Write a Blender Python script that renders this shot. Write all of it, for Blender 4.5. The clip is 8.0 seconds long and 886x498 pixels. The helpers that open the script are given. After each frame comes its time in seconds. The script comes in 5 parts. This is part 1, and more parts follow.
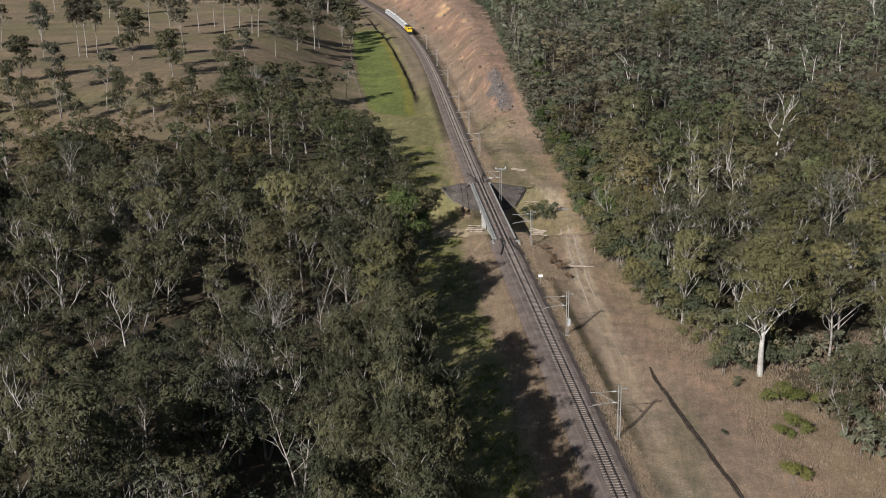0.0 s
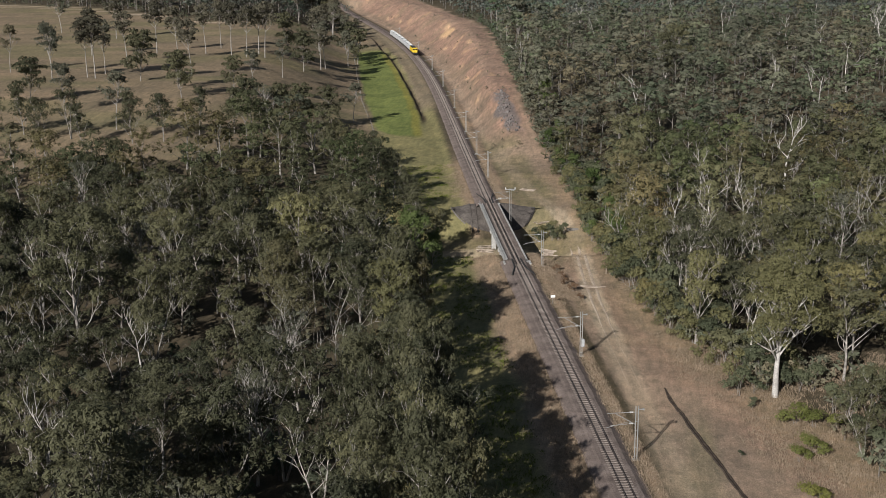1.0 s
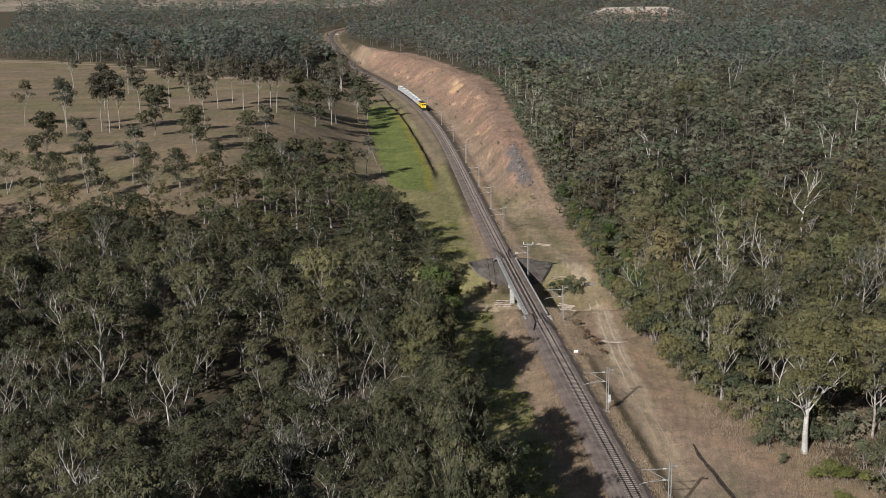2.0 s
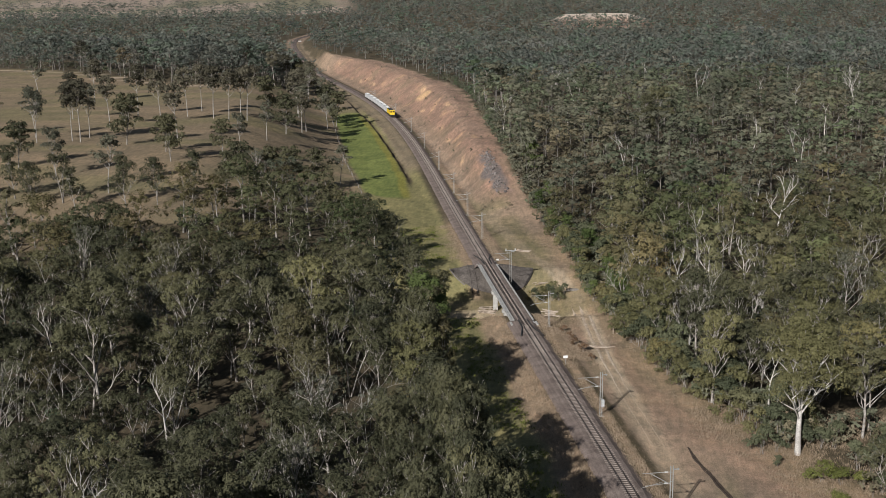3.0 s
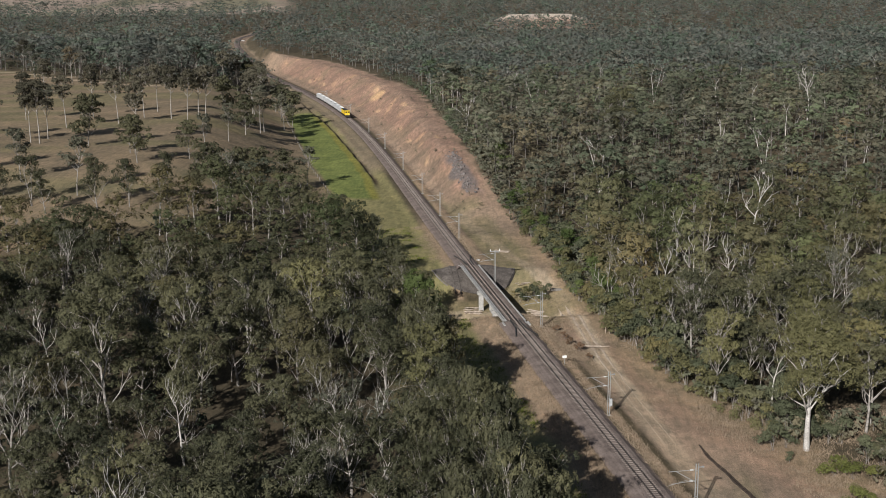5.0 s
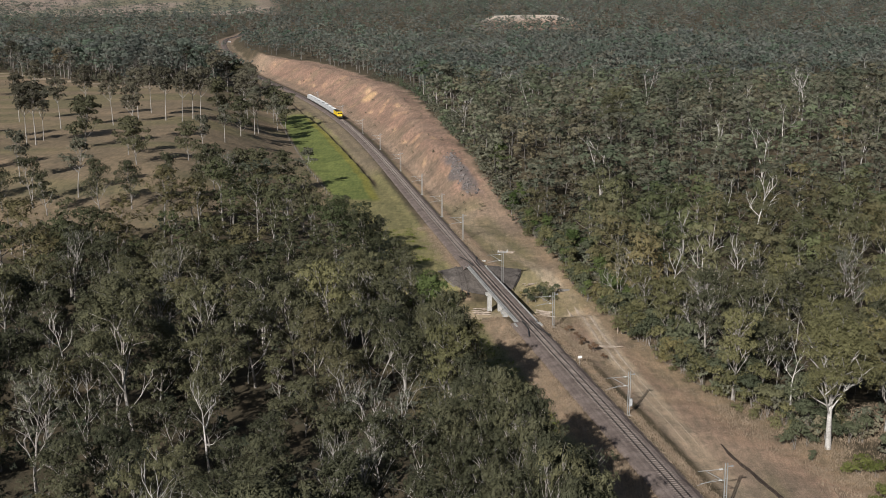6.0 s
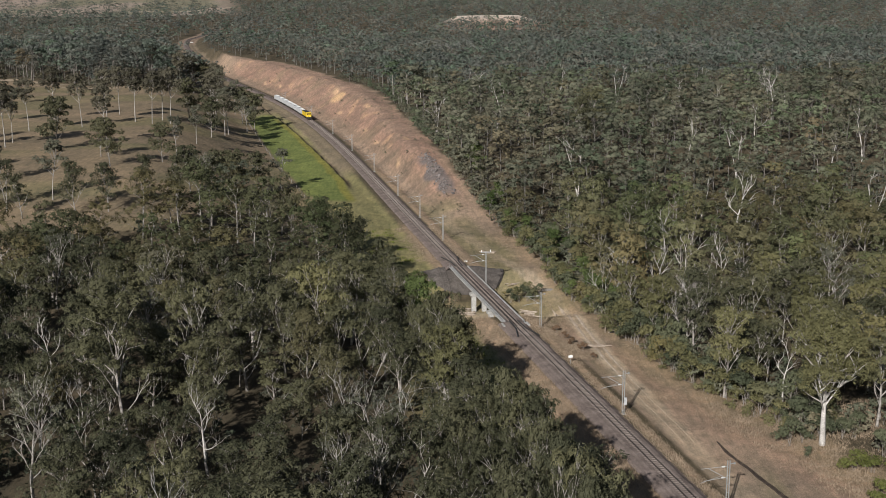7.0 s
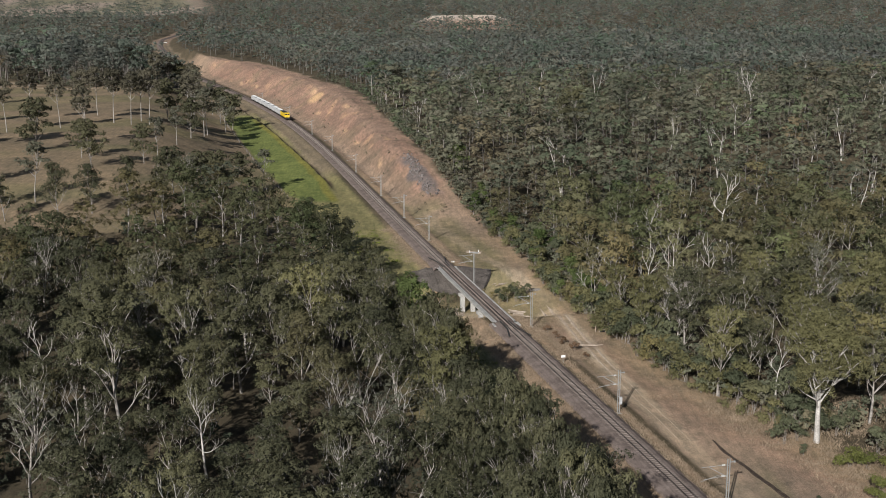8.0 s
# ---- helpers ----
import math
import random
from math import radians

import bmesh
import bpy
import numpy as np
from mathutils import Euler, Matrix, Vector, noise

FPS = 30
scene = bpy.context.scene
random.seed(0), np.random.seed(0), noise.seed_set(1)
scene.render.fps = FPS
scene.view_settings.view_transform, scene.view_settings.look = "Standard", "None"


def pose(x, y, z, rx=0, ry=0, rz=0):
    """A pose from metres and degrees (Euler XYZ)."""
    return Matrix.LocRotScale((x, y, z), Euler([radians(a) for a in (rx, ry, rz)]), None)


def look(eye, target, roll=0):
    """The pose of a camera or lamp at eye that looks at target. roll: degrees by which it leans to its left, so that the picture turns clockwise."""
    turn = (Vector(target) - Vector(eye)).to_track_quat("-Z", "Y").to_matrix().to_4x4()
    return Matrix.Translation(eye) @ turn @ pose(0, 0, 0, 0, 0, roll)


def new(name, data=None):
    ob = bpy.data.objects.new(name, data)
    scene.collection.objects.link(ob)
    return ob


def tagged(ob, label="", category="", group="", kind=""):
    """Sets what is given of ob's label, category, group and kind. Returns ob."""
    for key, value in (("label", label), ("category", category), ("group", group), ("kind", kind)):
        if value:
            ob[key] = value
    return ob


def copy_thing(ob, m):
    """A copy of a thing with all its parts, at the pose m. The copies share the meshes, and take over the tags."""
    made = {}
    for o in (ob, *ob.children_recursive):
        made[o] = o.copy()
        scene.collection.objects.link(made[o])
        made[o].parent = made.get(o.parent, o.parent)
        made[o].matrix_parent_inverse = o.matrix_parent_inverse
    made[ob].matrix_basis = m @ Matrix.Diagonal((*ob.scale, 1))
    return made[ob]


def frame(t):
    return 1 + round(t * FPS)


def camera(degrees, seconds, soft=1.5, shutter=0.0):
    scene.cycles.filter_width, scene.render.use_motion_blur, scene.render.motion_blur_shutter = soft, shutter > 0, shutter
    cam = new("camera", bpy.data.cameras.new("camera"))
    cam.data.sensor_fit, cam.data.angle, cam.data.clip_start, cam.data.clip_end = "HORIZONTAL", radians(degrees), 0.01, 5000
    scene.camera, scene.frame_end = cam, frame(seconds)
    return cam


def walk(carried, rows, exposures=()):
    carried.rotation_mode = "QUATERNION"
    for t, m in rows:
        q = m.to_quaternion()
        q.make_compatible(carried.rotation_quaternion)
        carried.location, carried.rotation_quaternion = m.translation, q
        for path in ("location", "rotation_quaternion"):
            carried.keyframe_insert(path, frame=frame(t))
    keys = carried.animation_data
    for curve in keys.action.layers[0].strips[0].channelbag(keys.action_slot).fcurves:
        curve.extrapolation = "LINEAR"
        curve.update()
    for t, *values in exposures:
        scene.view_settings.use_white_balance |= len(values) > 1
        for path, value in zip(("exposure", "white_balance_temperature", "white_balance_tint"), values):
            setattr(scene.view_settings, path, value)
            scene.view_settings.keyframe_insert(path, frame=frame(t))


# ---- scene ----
cam = camera(42.0, 8.0, 0.9)
PATH = [
    (0, (9.743, -19.815, 67.346), (9.508, -17.908, 66.792), -0.7),
    (0.5, (8.848, -20.126, 67.489), (8.613, -18.219, 66.935), -0.7),
    (1, (7.679, -20.47, 67.633), (7.441, -18.554, 67.112), -0.7),
    (1.5, (5.982, -20.941, 67.812), (5.74, -19.012, 67.343), -0.6),
    (1.7, (5.098, -21.164, 67.921), (4.854, -19.231, 67.473), -0.6),
    (2.8, (-0.646, -22.612, 68.436), (-0.845, -20.667, 68.016), -0.8),
    (3, (-1.752, -22.826, 68.503), (-1.926, -20.879, 68.082), -0.7),
    (3.5, (-4.775, -23.168, 68.655), (-4.919, -21.218, 68.233), -0.7),
    (4, (-7.721, -23.408, 68.724), (-7.868, -21.458, 68.302), -0.7),
    (4.5, (-10.704, -23.505, 68.847), (-10.832, -21.554, 68.425), -0.6),
    (4.7, (-11.948, -23.523, 68.913), (-12.047, -21.571, 68.49), -0.5),
    (5.8, (-19.072, -23.679, 68.996), (-19.103, -21.724, 68.576), -0.4),
    (6, (-20.26, -23.701, 68.968), (-20.292, -21.746, 68.547), -0.4),
    (6.5, (-23.145, -23.632, 68.942), (-23.175, -21.677, 68.521), -0.4),
    (7, (-25.925, -23.369, 69.033), (-25.889, -21.415, 68.612), -0.4),
    (7.5, (-28.21, -23.211, 69.196), (-28.128, -21.257, 68.775), -0.4),
    (8, (-29.748, -23.349, 69.302), (-29.665, -21.396, 68.88), -0.4),
]
walk(cam, [(t, look(eye, target, roll)) for t, eye, target, roll in PATH])

# ---------- world, sun, exposure ----------
SUN_TO = Vector((-0.365, -0.93, 0.0)).normalized() * math.cos(radians(27.0)) + Vector((0, 0, math.sin(radians(27.0))))
world = bpy.data.worlds.new("world")
scene.world = world
world.use_nodes = True
wn = world.node_tree.nodes
sky = wn.new("ShaderNodeTexSky")
sky.sky_type = "NISHITA"
sky.sun_disc = False
sky.sun_elevation = radians(27.0)
sky.sun_rotation = math.atan2(SUN_TO.x, SUN_TO.y)
world.node_tree.links.new(sky.outputs["Color"], wn["Background"].inputs["Color"])
wn["Background"].inputs["Strength"].default_value = 0.048
sun = new("sun", bpy.data.lights.new("sun", "SUN"))
sun.data.energy = 6.15
sun.data.angle = radians(0.6)
sun.data.color = (0.995, 0.965, 0.93)
sun.matrix_world = look(SUN_TO * 500, (0, 0, 0))


# ---------- materials ----------
def material(name, rough=0.8, spec=0.3):
    m = bpy.data.materials.new(name)
    m.use_nodes = True
    nt = m.node_tree
    b = nt.nodes["Principled BSDF"]
    b.inputs["Roughness"].default_value = rough
    b.inputs["Specular IOR Level"].default_value = spec
    return m, nt, b


def node(nt, kind, **inputs):
    n = nt.nodes.new(kind)
    for key, value in inputs.items():
        n.inputs[key].default_value = value
    return n


def noise_tex(nt, scale, detail=4.0, rough=0.6, coord=None):
    n = node(nt, "ShaderNodeTexNoise", Scale=scale, Detail=detail, Roughness=rough)
    if coord is None:
        coord = nt.nodes.new("ShaderNodeTexCoord").outputs["Object"]
    nt.links.new(coord, n.inputs["Vector"])
    return n


def ramp(nt, source, stops):
    r = nt.nodes.new("ShaderNodeValToRGB")
    el = r.color_ramp.elements
    while len(el) < len(stops):
        el.new(0.5)
    for e, (p, c) in zip(el, stops):
        e.position, e.color = p, (*c, 1)
    nt.links.new(source, r.inputs["Fac"])
    return r


def mix(nt, kind, fac, a, b):
    n = nt.nodes.new("ShaderNodeMix")
    n.data_type, n.blend_type = "RGBA", kind
    for sock, v in ((n.inputs[0], fac), (n.inputs[6], a), (n.inputs[7], b)):
        if hasattr(v, "is_linked"):
            nt.links.new(v, sock)
        elif isinstance(v, tuple):
            sock.default_value = (*v, 1)
        else:
            sock.default_value = v
    return n.outputs[2]


def bump(nt, b, height, strength=0.5, distance=0.1):
    n = node(nt, "ShaderNodeBump", Strength=strength, Distance=distance)
    nt.links.new(height, n.inputs["Height"])
    nt.links.new(n.outputs["Normal"], b.inputs["Normal"])


def noisy(name, dark, light, scale=3.0, fine=30.0, rough=0.8, spec=0.3, metal=0.0, relief=0.4, dist=0.05):
    """Two scales of variation between a dark and a light tone, with relief."""
    m, nt, b = material(name, rough, spec)
    b.inputs["Metallic"].default_value = metal
    n1 = noise_tex(nt, scale)
    n2 = noise_tex(nt, fine, 3.0)
    r = ramp(nt, n1.outputs["Fac"], ((0.3, dark), (0.7, light)))
    r2 = ramp(nt, n2.outputs["Fac"], ((0.3, (0.6, 0.6, 0.6)), (0.7, (1.25, 1.25, 1.25))))
    nt.links.new(mix(nt, "MULTIPLY", 1.0, r.outputs["Color"], r2.outputs["Color"]), b.inputs["Base Color"])
    bump(nt, b, n2.outputs["Fac"], relief, dist)
    return m


def leaf_material(name, dark, light, from_attribute=False):
    """Foliage: a tone for each tree, a smaller one for each spray, light partly let through."""
    m, nt, b = material(name, 0.65, 0.12)
    geo = nt.nodes.new("ShaderNodeNewGeometry")
    if from_attribute:
        tone = nt.nodes.new("ShaderNodeAttribute")
        tone.attribute_name = "tone"
        tone = tone.outputs["Fac"]
    else:
        tone = nt.nodes.new("ShaderNodeObjectInfo").outputs["Random"]
    lo, hi = (0.68, 1.22) if from_attribute else (0.85, 1.1)
    base = ramp(nt, tone, ((0.0, tuple(lo * d for d in dark)), (0.3, tuple(0.7 * d + 0.3 * l for d, l in zip(dark, light))), (0.7, light),
                           (0.9, tuple(hi * v for v in light)), (1.0, (light[0] * 1.18, light[1] * 1.05, light[2] * 0.95)))).outputs["Color"]
    if from_attribute:
        hue = nt.nodes.new("ShaderNodeAttribute")
        hue.attribute_name = "hue"
        base = mix(nt, "MULTIPLY", 1.0, base, ramp(nt, hue.outputs["Fac"], ((0.0, (0.82, 1.07, 0.80)), (0.3, (0.95, 1.02, 0.93)), (0.6, (1.02, 0.98, 1.0)), (0.82, (1.14, 0.97, 0.86)), (1.0, (1.12, 1.08, 1.32)))).outputs["Color"])
    k = 0.06 if from_attribute else 0.15
    spray = ramp(nt, geo.outputs["Random Per Island"], ((0.0, (1 - k, 1 - k, 1 - 0.9 * k)), (0.6, (1.0, 1.0, 1.0)), (1.0, (1 + k, 1 + 0.9 * k, 1 + 0.7 * k)))).outputs["Color"]
    col = mix(nt, "MULTIPLY", 1.0, base, spray)
    nt.links.new(col, b.inputs["Base Color"])
    tr = nt.nodes.new("ShaderNodeBsdfTranslucent")
    nt.links.new(col, tr.inputs["Color"])
    sh = nt.nodes.new("ShaderNodeMixShader")
    sh.inputs[0].default_value = 0.32 if from_attribute else 0.24
    nt.links.new(b.outputs[0], sh.inputs[1])
    nt.links.new(tr.outputs[0], sh.inputs[2])
    nt.links.new(sh.outputs[0], nt.nodes["Material Output"].inputs["Surface"])
    return m


def ground_material():
    """Soil, grass and litter: zone tints from the plan, broken up at three scales."""
    m, nt, b = material("ground_cover", 0.95, 0.1)
    tint = nt.nodes.new("ShaderNodeAttribute")
    tint.attribute_name = "zone"
    big, mid, fine = noise_tex(nt, 0.06, 5.0), noise_tex(nt, 0.45, 8.0, 0.75), noise_tex(nt, 5.0, 5.0, 0.8)
    place = nt.nodes.new("ShaderNodeMapping")
    place.inputs["Rotation"].default_value = (0, 0, radians(-12))
    place.inputs["Scale"].default_value = (1.0, 0.16, 1.0)
    nt.links.new(nt.nodes.new("ShaderNodeTexCoord").outputs["Object"], place.inputs["Vector"])
    streak = noise_tex(nt, 0.9, 6.0, 0.7, place.outputs["Vector"])
    c = tint.outputs["Color"]
    for tex, dark, light in ((big, (0.80, 0.82, 0.84), (1.18, 1.15, 1.12)), (mid, (0.74, 0.77, 0.76), (1.26, 1.22, 1.20)), (streak, (0.76, 0.79, 0.79), (1.24, 1.20, 1.18)), (fine, (0.60, 0.61, 0.59), (1.40, 1.39, 1.38))):
        c = mix(nt, "MULTIPLY", 1.0, c, ramp(nt, tex.outputs["Fac"], ((0.33, dark), (0.67, light))).outputs["Color"])
    nt.links.new(c, b.inputs["Base Color"])
    bump(nt, b, fine.outputs["Fac"], 0.7, 0.15)
    return m


M = {
    "ground": ground_material(),
    "leaf": leaf_material("gum_leaves", (0.058, 0.061, 0.036), (0.112, 0.109, 0.060)),
    "leaf_green": leaf_material("fresh_leaves", (0.058, 0.084, 0.028), (0.098, 0.126, 0.046)),
    "leaf_pale": leaf_material("pale_leaves", (0.112, 0.110, 0.053), (0.168, 0.159, 0.078)),
    "leaf_grey": leaf_material("grey_leaves", (0.082, 0.086, 0.063), (0.128, 0.128, 0.092)),
    "leaf_dark": leaf_material("dark_olive_leaves", (0.052, 0.056, 0.034), (0.094, 0.093, 0.054)),
    "leaf_brown": leaf_material("brownish_gum_leaves", (0.072, 0.068, 0.048), (0.128, 0.118, 0.084)),
    "leaf_dusk": leaf_material("dull_green_leaves", (0.066, 0.076, 0.046), (0.115, 0.124, 0.074)),
    "leaf_lime": leaf_material("yellow_green_leaves", (0.100, 0.115, 0.034), (0.146, 0.155, 0.050)),
    "leaf_rust": leaf_material("rust_brown_leaves", (0.12, 0.075, 0.045), (0.17, 0.11, 0.07)),
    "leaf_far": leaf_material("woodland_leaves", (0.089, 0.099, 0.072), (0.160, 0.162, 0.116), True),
    # far trees: the distance haze is put into this bluer leaf colour
    "leaf_haze": leaf_material("haze_tinted_gum_leaves", (0.088, 0.104, 0.091), (0.145, 0.158, 0.138), True),
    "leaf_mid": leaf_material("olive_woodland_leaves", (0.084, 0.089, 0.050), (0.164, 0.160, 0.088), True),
    "bark": noisy("pale_bark", (0.17, 0.152, 0.134), (0.44, 0.41, 0.378), 0.8, 6.0, 0.8),
    "bark_white": noisy("white_gum_bark", (0.26, 0.245, 0.225), (0.54, 0.515, 0.485), 0.5, 5.0, 0.75),
    "bark_grey": noisy("grey_bark", (0.14, 0.125, 0.11), (0.38, 0.35, 0.32), 0.8, 6.0, 0.85),
    "bark_dull": noisy("dull_bark", (0.08, 0.073, 0.064), (0.22, 0.20, 0.18), 0.8, 6.0, 0.85),
    "deadwood": noisy("weathered_dead_wood", (0.33, 0.305, 0.275), (0.60, 0.57, 0.535), 0.7, 5.0, 0.8),
    "ballast": noisy("ballast_stone", (0.125, 0.098, 0.086), (0.235, 0.190, 0.168), 0.35, 7.0, 0.95, 0.1, 0.0, 1.0, 0.08),
    "rail": noisy("rusty_rail_steel", (0.022, 0.016, 0.014), (0.042, 0.030, 0.025), 1.0, 8.0, 0.7, 0.3),
    "railtop": noisy("worn_rail_head", (0.07, 0.055, 0.05), (0.11, 0.09, 0.08), 1.0, 8.0, 0.45, 0.5, 0.6),
    "fouled_shade": noisy("oil_stained_shaded_ballast", (0.035, 0.028, 0.026), (0.075, 0.060, 0.055), 0.5, 7.0, 0.9, 0.15, 0.0, 0.8, 0.05),
    "sleeper": noisy("concrete_sleeper", (0.19, 0.158, 0.138), (0.29, 0.248, 0.218), 0.6, 8.0, 0.9, 0.2),
    "steel": noisy("galvanised_steel", (0.21, 0.21, 0.205), (0.33, 0.33, 0.32), 1.0, 12.0, 0.6, 0.4, 0.0),
    "darksteel": noisy("dark_steel", (0.02, 0.02, 0.02), (0.05, 0.045, 0.04), 1.0, 9.0, 0.6, 0.4),
    "concrete": noisy("pale_concrete", (0.30, 0.29, 0.272), (0.47, 0.458, 0.432), 0.5, 5.0, 0.85, 0.2),
    "pitching": noisy("dark_stone_pitching", (0.058, 0.050, 0.045), (0.135, 0.118, 0.105), 0.25, 3.0, 0.9, 0.2, 0.0, 0.9, 0.2),
    "strawgrass": noisy("dry_straw_blades", (0.225, 0.172, 0.122), (0.335, 0.260, 0.186), 0.25, 2.0, 0.9, 0.1),
    "stubble": noisy("brown_stubble", (0.195, 0.148, 0.105), (0.310, 0.235, 0.170), 0.3, 2.0, 0.9, 0.1),
    "greengrass": noisy("green_grass_blades", (0.075, 0.095, 0.018), (0.15, 0.17, 0.035), 0.3, 2.0, 0.9, 0.1),
    "earth": noisy("dark_turned_earth", (0.035, 0.027, 0.022), (0.085, 0.065, 0.052), 1.0, 6.0, 0.95, 0.1, 0.0, 0.9, 0.1),
    "dirt": noisy("pale_dirt", (0.36, 0.285, 0.215), (0.50, 0.41, 0.32), 0.4, 4.0, 0.95, 0.1, 0.0, 0.5, 0.05),
    "timber": noisy("weathered_timber", (0.22, 0.17, 0.13), (0.46, 0.39, 0.32), 1.0, 9.0, 0.85, 0.2),
    "white": noisy("white_paint", (0.70, 0.70, 0.68), (0.82, 0.82, 0.80), 1.0, 9.0, 0.5, 0.4),
    "yellow": noisy("yellow_paint", (0.62, 0.42, 0.015), (0.80, 0.56, 0.03), 0.6, 6.0, 0.45, 0.5),
    "black": noisy("black_paint_and_shade", (0.012, 0.012, 0.013), (0.03, 0.03, 0.03), 1.0, 8.0, 0.5, 0.4),
    "wagon": noisy("pale_grey_wagon_paint", (0.34, 0.345, 0.35), (0.52, 0.525, 0.53), 0.5, 5.0, 0.5, 0.4),
    "glass": noisy("dark_glass", (0.01, 0.012, 0.014), (0.02, 0.022, 0.025), 1.0, 5.0, 0.1, 0.6),
    "rock": noisy("grey_rock", (0.10, 0.088, 0.084), (0.215, 0.19, 0.18), 0.5, 4.0, 0.9, 0.2, 0.0, 0.9, 0.2),
}


# ---------- plan: the line of the railway and the lie of the land ----------
def smooth(a, b, v):
    k = np.clip((np.asarray(v, float) - a) / (b - a), 0, 1)
    return k * k * (3 - 2 * k)


def track_x(y):
    """The railway's line: a long bend to the left, then straight on again far off."""
    y = np.asarray(y, float)
    s = (np.clip(y, 40, 1036) - 100) / 1000
    near = np.polyval([662.27, -1329.8, 734.6, -130.35, -183.16, 16.34], s)
    k = np.clip((y - 1036) / 394, 0, 1)
    bend = (2 * k**3 - 3 * k**2 + 1) * -211.7 + (k**3 - 2 * k**2 + k) * 394 * -0.36 + (3 * k**2 - 2 * k**3) * -309.0 + (k**3 - k**2) * 394 * -0.10
    return np.where(y < 1036, near, bend - 0.045 * np.clip(y - 1430, 0, None))


def bank(y):
    """The line's extra climb through the far bend."""
    return 8.5 * smooth(1010, 1200, y) - 4.5 * smooth(1340, 1560, y)


def track_z(y):
    y = np.asarray(y, float)
    return 0.8 + 20 * np.clip((y - 500) / 1000, 0, 1.05) ** 2 + bank(y)


def vnoise(x, y, scale, seed=0):
    """Smooth value noise, -1 to 1."""
    x, y = np.asarray(x, float) / scale, np.asarray(y, float) / scale
    ix, iy = np.floor(x), np.floor(y)
    fx, fy = x - ix, y - iy
    fx, fy = fx * fx * (3 - 2 * fx), fy * fy * (3 - 2 * fy)

    def h(a, b):
        v = np.sin(a * 127.1 + b * 311.7 + seed * 74.7) * 43758.5453
        return 2 * (v - np.floor(v)) - 1

    return (h(ix, iy) * (1 - fx) + h(ix + 1, iy) * fx) * (1 - fy) + (h(ix, iy + 1) * (1 - fx) + h(ix + 1, iy + 1) * fx) * fy


def wood_edge(y):
    """How far right of the rails the wood on that side begins."""
    return np.interp(y, [60, 125, 160, 185, 215, 245, 290, 360, 390, 450, 540, 700, 780, 850, 990, 1030, 1075, 1110, 1200], [42, 31.5, 26, 20.5, 20.0, 22.0, 26.0, 25.0, 24.5, 29, 35, 45, 45, 46, 50, 34, 17, 12, 11])


def left_wood_top(x):
    """How far the wood on the left reaches, where the paddock begins."""
    return 276 + 62 * np.exp(-(((x + 78) / 24) ** 2)) - 0.10 * np.clip(-x - 100, 0, 200)


def crest_y(x):
    """The crest of the paddock, where a dirt road runs before the tall wood."""
    return np.interp(x, [-700, -410, -386, -351, -294, -245, -224, -205, -185, -165, -150], [990, 868, 860, 836, 777, 726, 716, 742, 800, 880, 960])


def green_side(y):
    """The right edge of the green pasture, seen from the rails."""
    return np.interp(y, [370, 400, 425, 480, 555, 650, 700, 760], [-13.5, -12.6, -12.0, -13.2, -15.2, -16.4, -17.6, -16])


def creek_y(u):
    return 249 - 0.06 * u + 3 * np.sin(u / 17)


